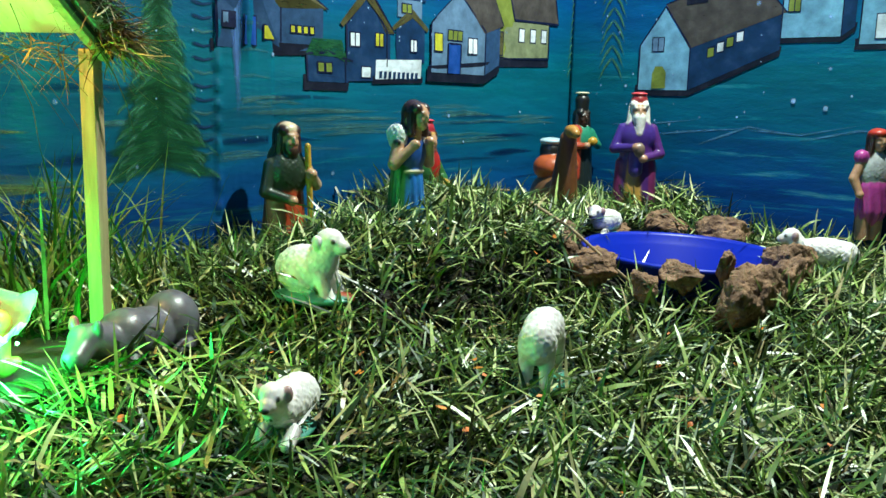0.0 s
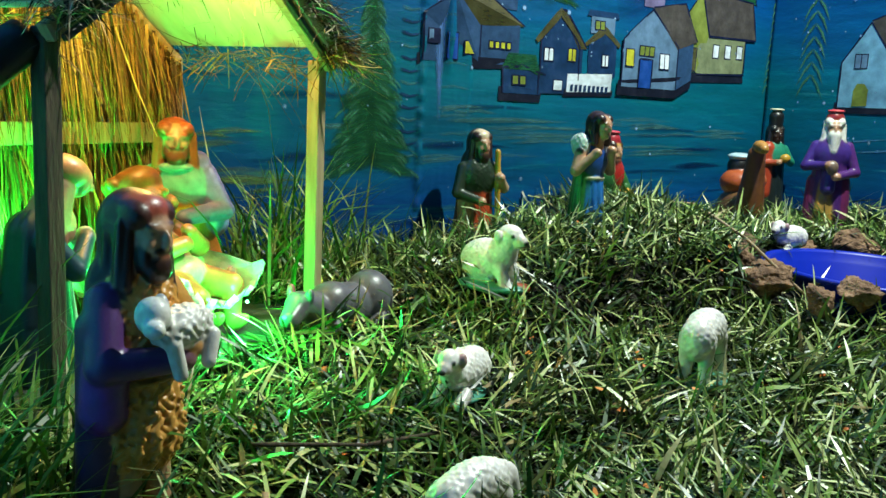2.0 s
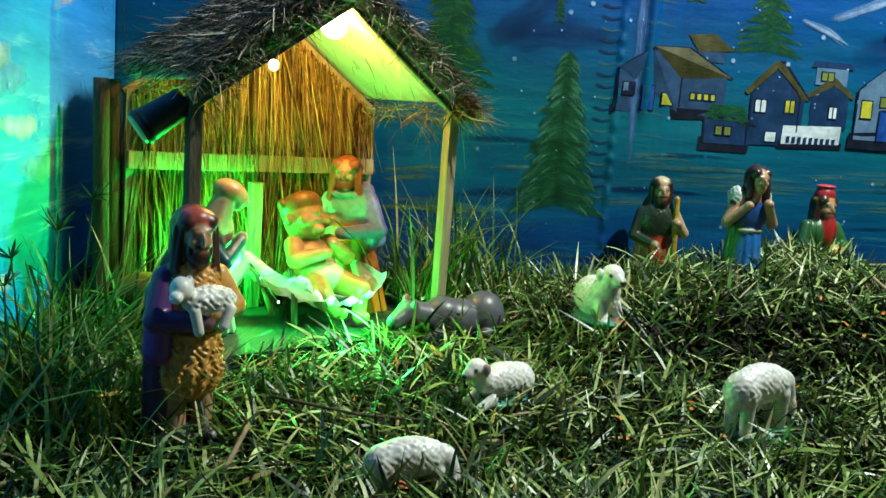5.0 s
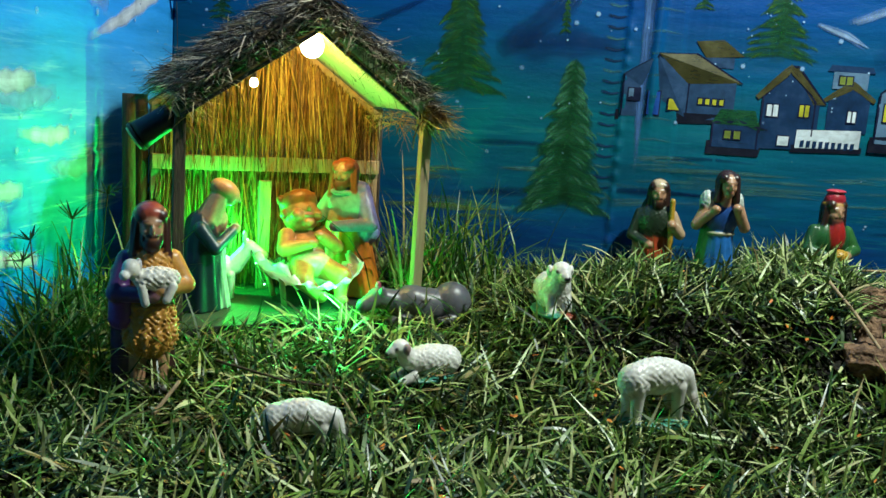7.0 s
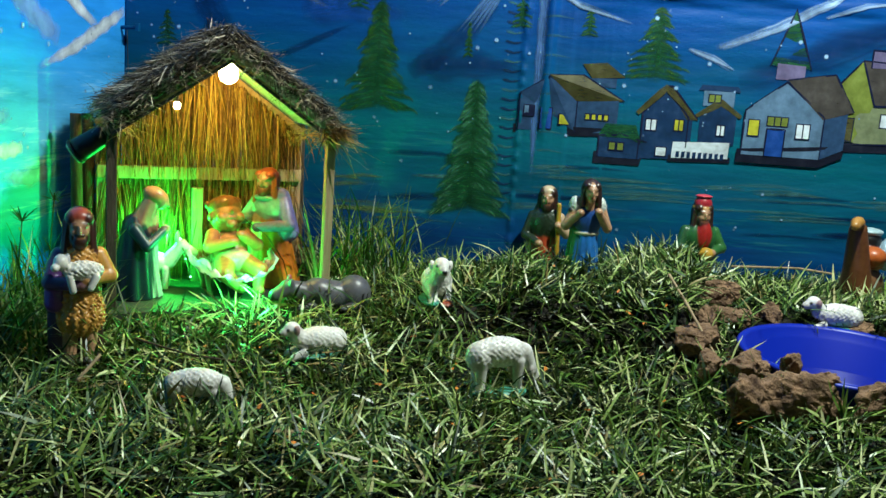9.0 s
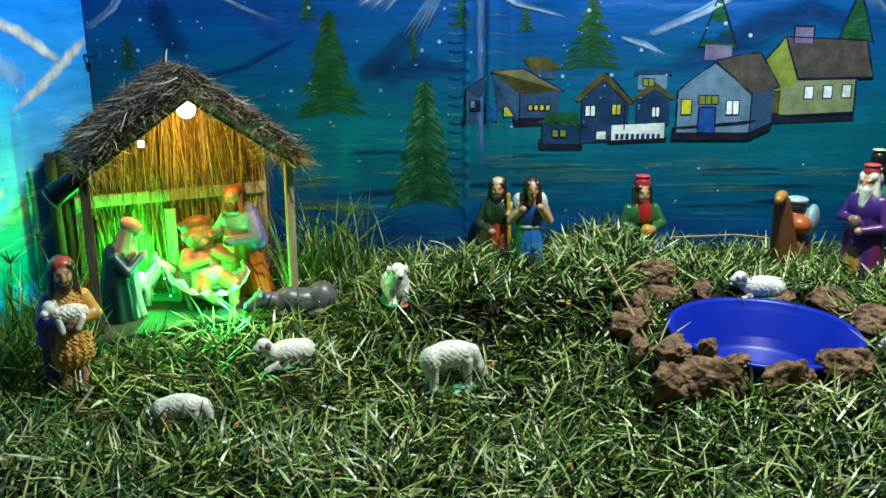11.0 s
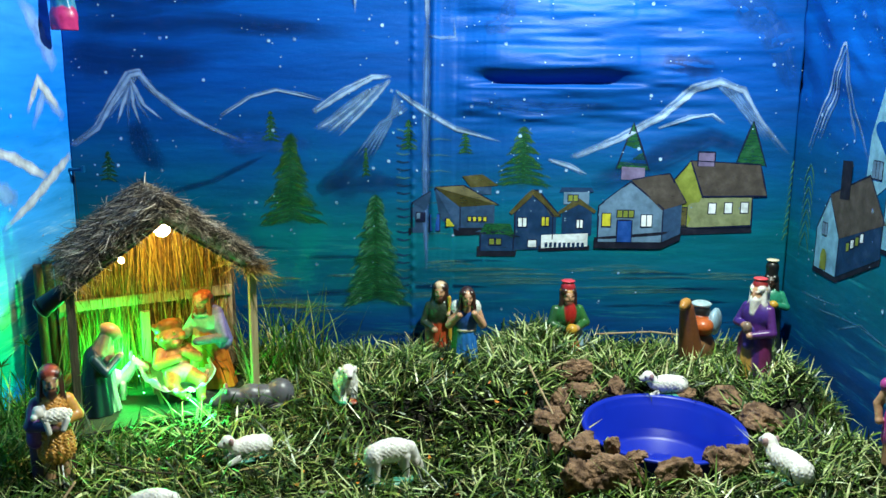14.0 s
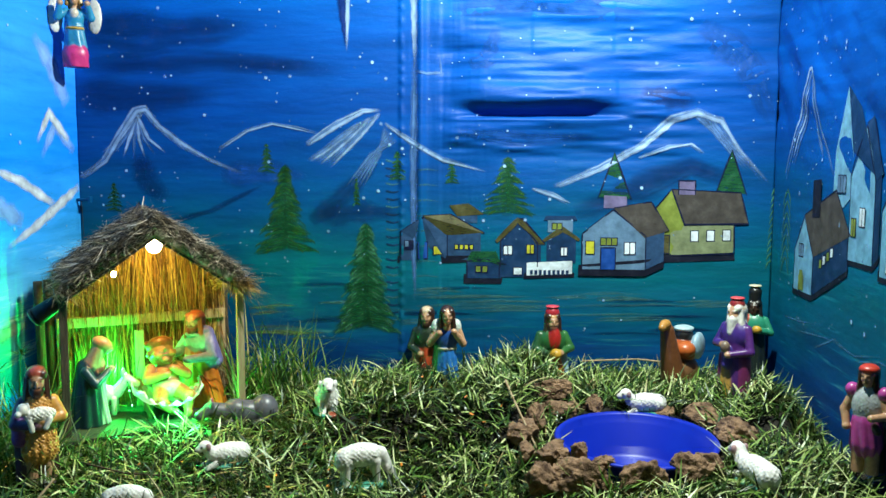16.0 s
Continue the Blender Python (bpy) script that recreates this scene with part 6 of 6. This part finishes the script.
P = [ell((0, 0.03, 0.05), (0.032, 0.055, 0.034), (0.3, 0.11, 0.03)), cap((0, -0.02, 0.06), (0, -0.05, 0.078), 0.02, 0.015, (0.3, 0.11, 0.03)), cap((0, -0.05, 0.08), (0, -0.074, 0.066), 0.015, 0.012, (0.34, 0.14, 0.05)), cap((-0.012, -0.046, 0.092), (-0.03, -0.05, 0.104), 0.004, 0.002, WHITE), cap((0.012, -0.046, 0.092), (0.03, -0.05, 0.104), 0.004, 0.002, WHITE), ell((0, 0.03, 0.014), (0.038, 0.06, 0.014), (0.2, 0.08, 0.02))]
P = [(q[0], q[1] * 0.82, q[2] * 0.82, *q[3:]) if q[0] == "ell" else (q[0], q[1] * 0.82, q[2] * 0.82, q[3] * 0.82, q[4] * 0.82, *q[5:]) for q in P]
shed_statue("ox_figurine", P, -0.172, 0.165, 50, "brown plaster ox lying at the stable side")

# ---------------------------------------------------------------- sheep and other animals
FLEECE, BASE = (0.8, 0.78, 0.74), (0.06, 0.3, 0.22)


def sheep_lying(face=(0.6, 0.57, 0.53)):
    return [ell((0, 0, 0.03), (0.044, 0.021, 0.022), FLEECE, 0, 0, 0.0011), ell((0.03, 0, 0.026), (0.022, 0.021, 0.022), FLEECE, 0, 0, 0.0011), cap((-0.034, 0, 0.034), (-0.044, 0, 0.046), 0.015, 0.012, FLEECE, wool=0.0007), ell((-0.049, 0, 0.052), (0.014, 0.011, 0.012), FLEECE), ell((-0.061, 0, 0.046), (0.009, 0.008, 0.008), face),
            ell((-0.070, 0, 0.044), (0.0025, 0.004, 0.0025), BLACK), ell((-0.058, -0.0085, 0.052), (0.002, 0.0015, 0.002), BLACK), ell((-0.058, 0.0085, 0.052), (0.002, 0.0015, 0.002), BLACK), ell((-0.044, -0.013, 0.052), (0.005, 0.005, 0.008), (0.4, 0.25, 0.25)), ell((-0.044, 0.013, 0.052), (0.005, 0.005, 0.008), (0.4, 0.25, 0.25)),
            cap((-0.03, -0.014, 0.012), (-0.05, -0.014, 0.004), 0.007, 0.006, FLEECE), cap((-0.03, 0.014, 0.012), (-0.05, 0.014, 0.004), 0.007, 0.006, FLEECE), ell((-0.002, 0, 0.004), (0.05, 0.026, 0.006), BASE)]


def sheep_grazing():
    out = [ell((0, 0, 0.062), (0.042, 0.02, 0.022), FLEECE, 0, 0, 0.0012), ell((0.03, 0, 0.056), (0.02, 0.019, 0.022), FLEECE, 0, 0, 0.0012), cap((-0.036, 0, 0.06), (-0.05, 0, 0.034), 0.014, 0.010, FLEECE), ell((-0.055, 0, 0.022), (0.0095, 0.008, 0.014), (0.6, 0.57, 0.53)), ell((-0.046, -0.011, 0.034), (0.004, 0.004, 0.008), (0.5, 0.45, 0.42)), ell((-0.046, 0.011, 0.034), (0.004, 0.004, 0.008), (0.5, 0.45, 0.42)), ell((-0.004, 0, 0.006), (0.052, 0.028, 0.008), BASE)]
    for a in (-0.026, 0.03):
        for b in (-0.01, 0.01):
            out.append(cap((a, b, 0.0), (a, b, 0.05), 0.0055, 0.0085, FLEECE))
    return out


def sheep_sitting():
    return [ell((0.01, 0, 0.040), (0.043, 0.031, 0.033), FLEECE, 0, 0, 0.0012), cap((-0.014, 0, 0.055), (-0.022, 0, 0.072), 0.023, 0.018, FLEECE, wool=0.0009), ell((-0.026, 0, 0.081), (0.019, 0.0165, 0.016), FLEECE), ell((-0.042, 0, 0.074), (0.012, 0.0105, 0.0105), (0.6, 0.58, 0.54)), ell((-0.0535, 0, 0.073), (0.003, 0.005, 0.003), BLACK), ell((-0.046, 0, 0.0675), (0.008, 0.008, 0.0012), (0.2, 0.1, 0.08)),
            ell((-0.038, -0.0125, 0.082), (0.0028, 0.002, 0.0026), BLACK), ell((-0.038, 0.0125, 0.082), (0.0028, 0.002, 0.0026), BLACK), ell((-0.018, -0.019, 0.080), (0.006, 0.005, 0.010), FLEECE), ell((-0.018, 0.019, 0.080), (0.006, 0.005, 0.010), FLEECE), cap((-0.02, -0.014, 0.035), (-0.034, -0.014, 0.008), 0.010, 0.008, FLEECE), cap((-0.02, 0.014, 0.035), (-0.034, 0.014, 0.008), 0.010, 0.008, FLEECE), ell((0, 0, 0.006), (0.056, 0.035, 0.009), BASE), ell((-0.036, -0.01, 0.006), (0.02, 0.02, 0.008), (0.4, 0.07, 0.03)), ell((0.03, -0.030, 0.022), (0.007, 0.004, 0.006), (0.02, 0.05, 0.03)), ell((0.008, -0.031, 0.020), (0.005, 0.004, 0.006), (0.02, 0.05, 0.03))]


statue("sheep_figurine", sheep_grazing(), 0.375, 0.405, 192, "white plaster sheep grazing in deep grass", "sheep", z=0.05, group="sheep figurines")
statue("sheep_figurine", sheep_grazing(), 0.825, 0.535, 204, "white plaster sheep grazing on a green base", "sheep", size=1.15, z=0.090, group="sheep figurines")
statue("sheep_figurine", sheep_lying(), 0.515, 0.61, 34, "white plaster sheep lying in the grass", "sheep", z=0.104, group="sheep figurines")
statue("sheep_figurine", sheep_sitting(), 0.702, 0.80, 107, "white plaster sheep sitting on a green base", "sheep", size=0.96, z=0.169, group="sheep figurines")
statue("sheep_figurine", sheep_lying(), 1.468, 0.845, 8, "white plaster sheep resting at the rim of the basin", "sheep", z=0.170, group="sheep figurines")
statue("sheep_figurine", sheep_lying(), 1.625, 0.485, -66, "white plaster sheep lying beside the pond rocks", "sheep", size=1.15, z=0.135, group="sheep figurines")
GREY = (0.11, 0.11, 0.13)
P = [ell((0, 0, 0.022), (0.05, 0.027, 0.028), GREY), ell((0.045, 0, 0.026), (0.032, 0.029, 0.034), GREY), ell((-0.02, 0, 0.028), (0.03, 0.025, 0.026), GREY), cap((-0.04, 0, 0.024), (-0.075, -0.004, 0.036), 0.021, 0.015, GREY), cap((-0.075, -0.004, 0.034), (-0.098, -0.014, 0.024), 0.0145, 0.011, (0.08, 0.08, 0.09)), ell((-0.072, 0.012, 0.048), (0.005, 0.005, 0.009), (0.35, 0.06, 0.1)), ell((-0.07, -0.016, 0.046), (0.005, 0.005, 0.009), GREY), cap((-0.03, -0.02, 0.006), (-0.06, -0.028, 0.004), 0.007, 0.006, GREY), cap((0.05, -0.022, 0.006), (0.02, -0.03, 0.004), 0.008, 0.006, GREY)]
statue("donkey_figurine", P, 0.488, 0.835, 18, "glossy dark grey donkey figurine lying in front of the stable", "donkey", size=1.08, z=0.134, group="animal figurines")

# angel on the wall corner
P = [cap((0, 0, 0.0), (0, -0.004, 0.03), 0.028, 0.03, PINK, 0.7, 5, 0.002), cap((0, 0, 0.05), (0, 0, 0.10), 0.026, 0.020, (0.02, 0.2, 0.36), 0.75, 7, 0.0016), ell((0, 0, 0.118), (0.022, 0.017, 0.022), (0.02, 0.22, 0.4)), ell((0, -0.004, 0.092), (0.0215, 0.017, 0.004), GOLD), ell((0, -0.014, 0.128), (0.010, 0.007, 0.012), (0.6, 0.5, 0.4)),
     ell((-0.044, 0.012, 0.125), (0.018, 0.006, 0.042), (0.6, 0.58, 0.55), 0.3, 0, 0.0006), ell((0.044, 0.012, 0.125), (0.018, 0.006, 0.042), (0.6, 0.58, 0.55), -0.3, 0, 0.0006)]
P += arm(-1, 0.132, (-0.038, -0.006, 0.118), (-0.03, -0.02, 0.15), (0.02, 0.22, 0.4), w=0.02) + arm(1, 0.132, (0.038, -0.006, 0.118), (0.03, -0.02, 0.15), (0.02, 0.22, 0.4), w=0.02) + head(0.165, hair=(0.3, 0.16, 0.04), s=1.0, long_hair=0.02)
ob = part("angel_figurine", sculpt("angel_figurine", P, 0.0015), M["figure"])
ob.matrix_world = pose(-0.026, 1.085, 1.023, 0, 0, 22) @ Matrix.Scale(1.11, 4)
part("hanging_wire", rod((0, 0.012, 0.12), (-0.036, 0.085, 0.145), 0.0012, 0.0012, 6), M["cord"], ob)
tagged(ob, "painted plaster angel with white wings hung on the wall", "angel", "nativity figurines")

# hook and wire on the wall corner
hook = empty("wall_hook", "blue painted metal hook with wire in the wall corner", "hook", where=pose(-0.082, 1.185, 0.662))
part("bolt", rod((-0.006, 0, 0), (0.034, -0.006, 0.002), 0.0045, 0.0045, 10), M["mural"], hook)
part("plate", boxed((0.008, 0.012, 0.018), pose(0.034, -0.006, 0.002)), M["mural"], hook)
part("wire", rod((0.008, -0.004, 0), (0.014, -0.004, -0.17), 0.0009, 0.0009, 5), M["cord"], hook)
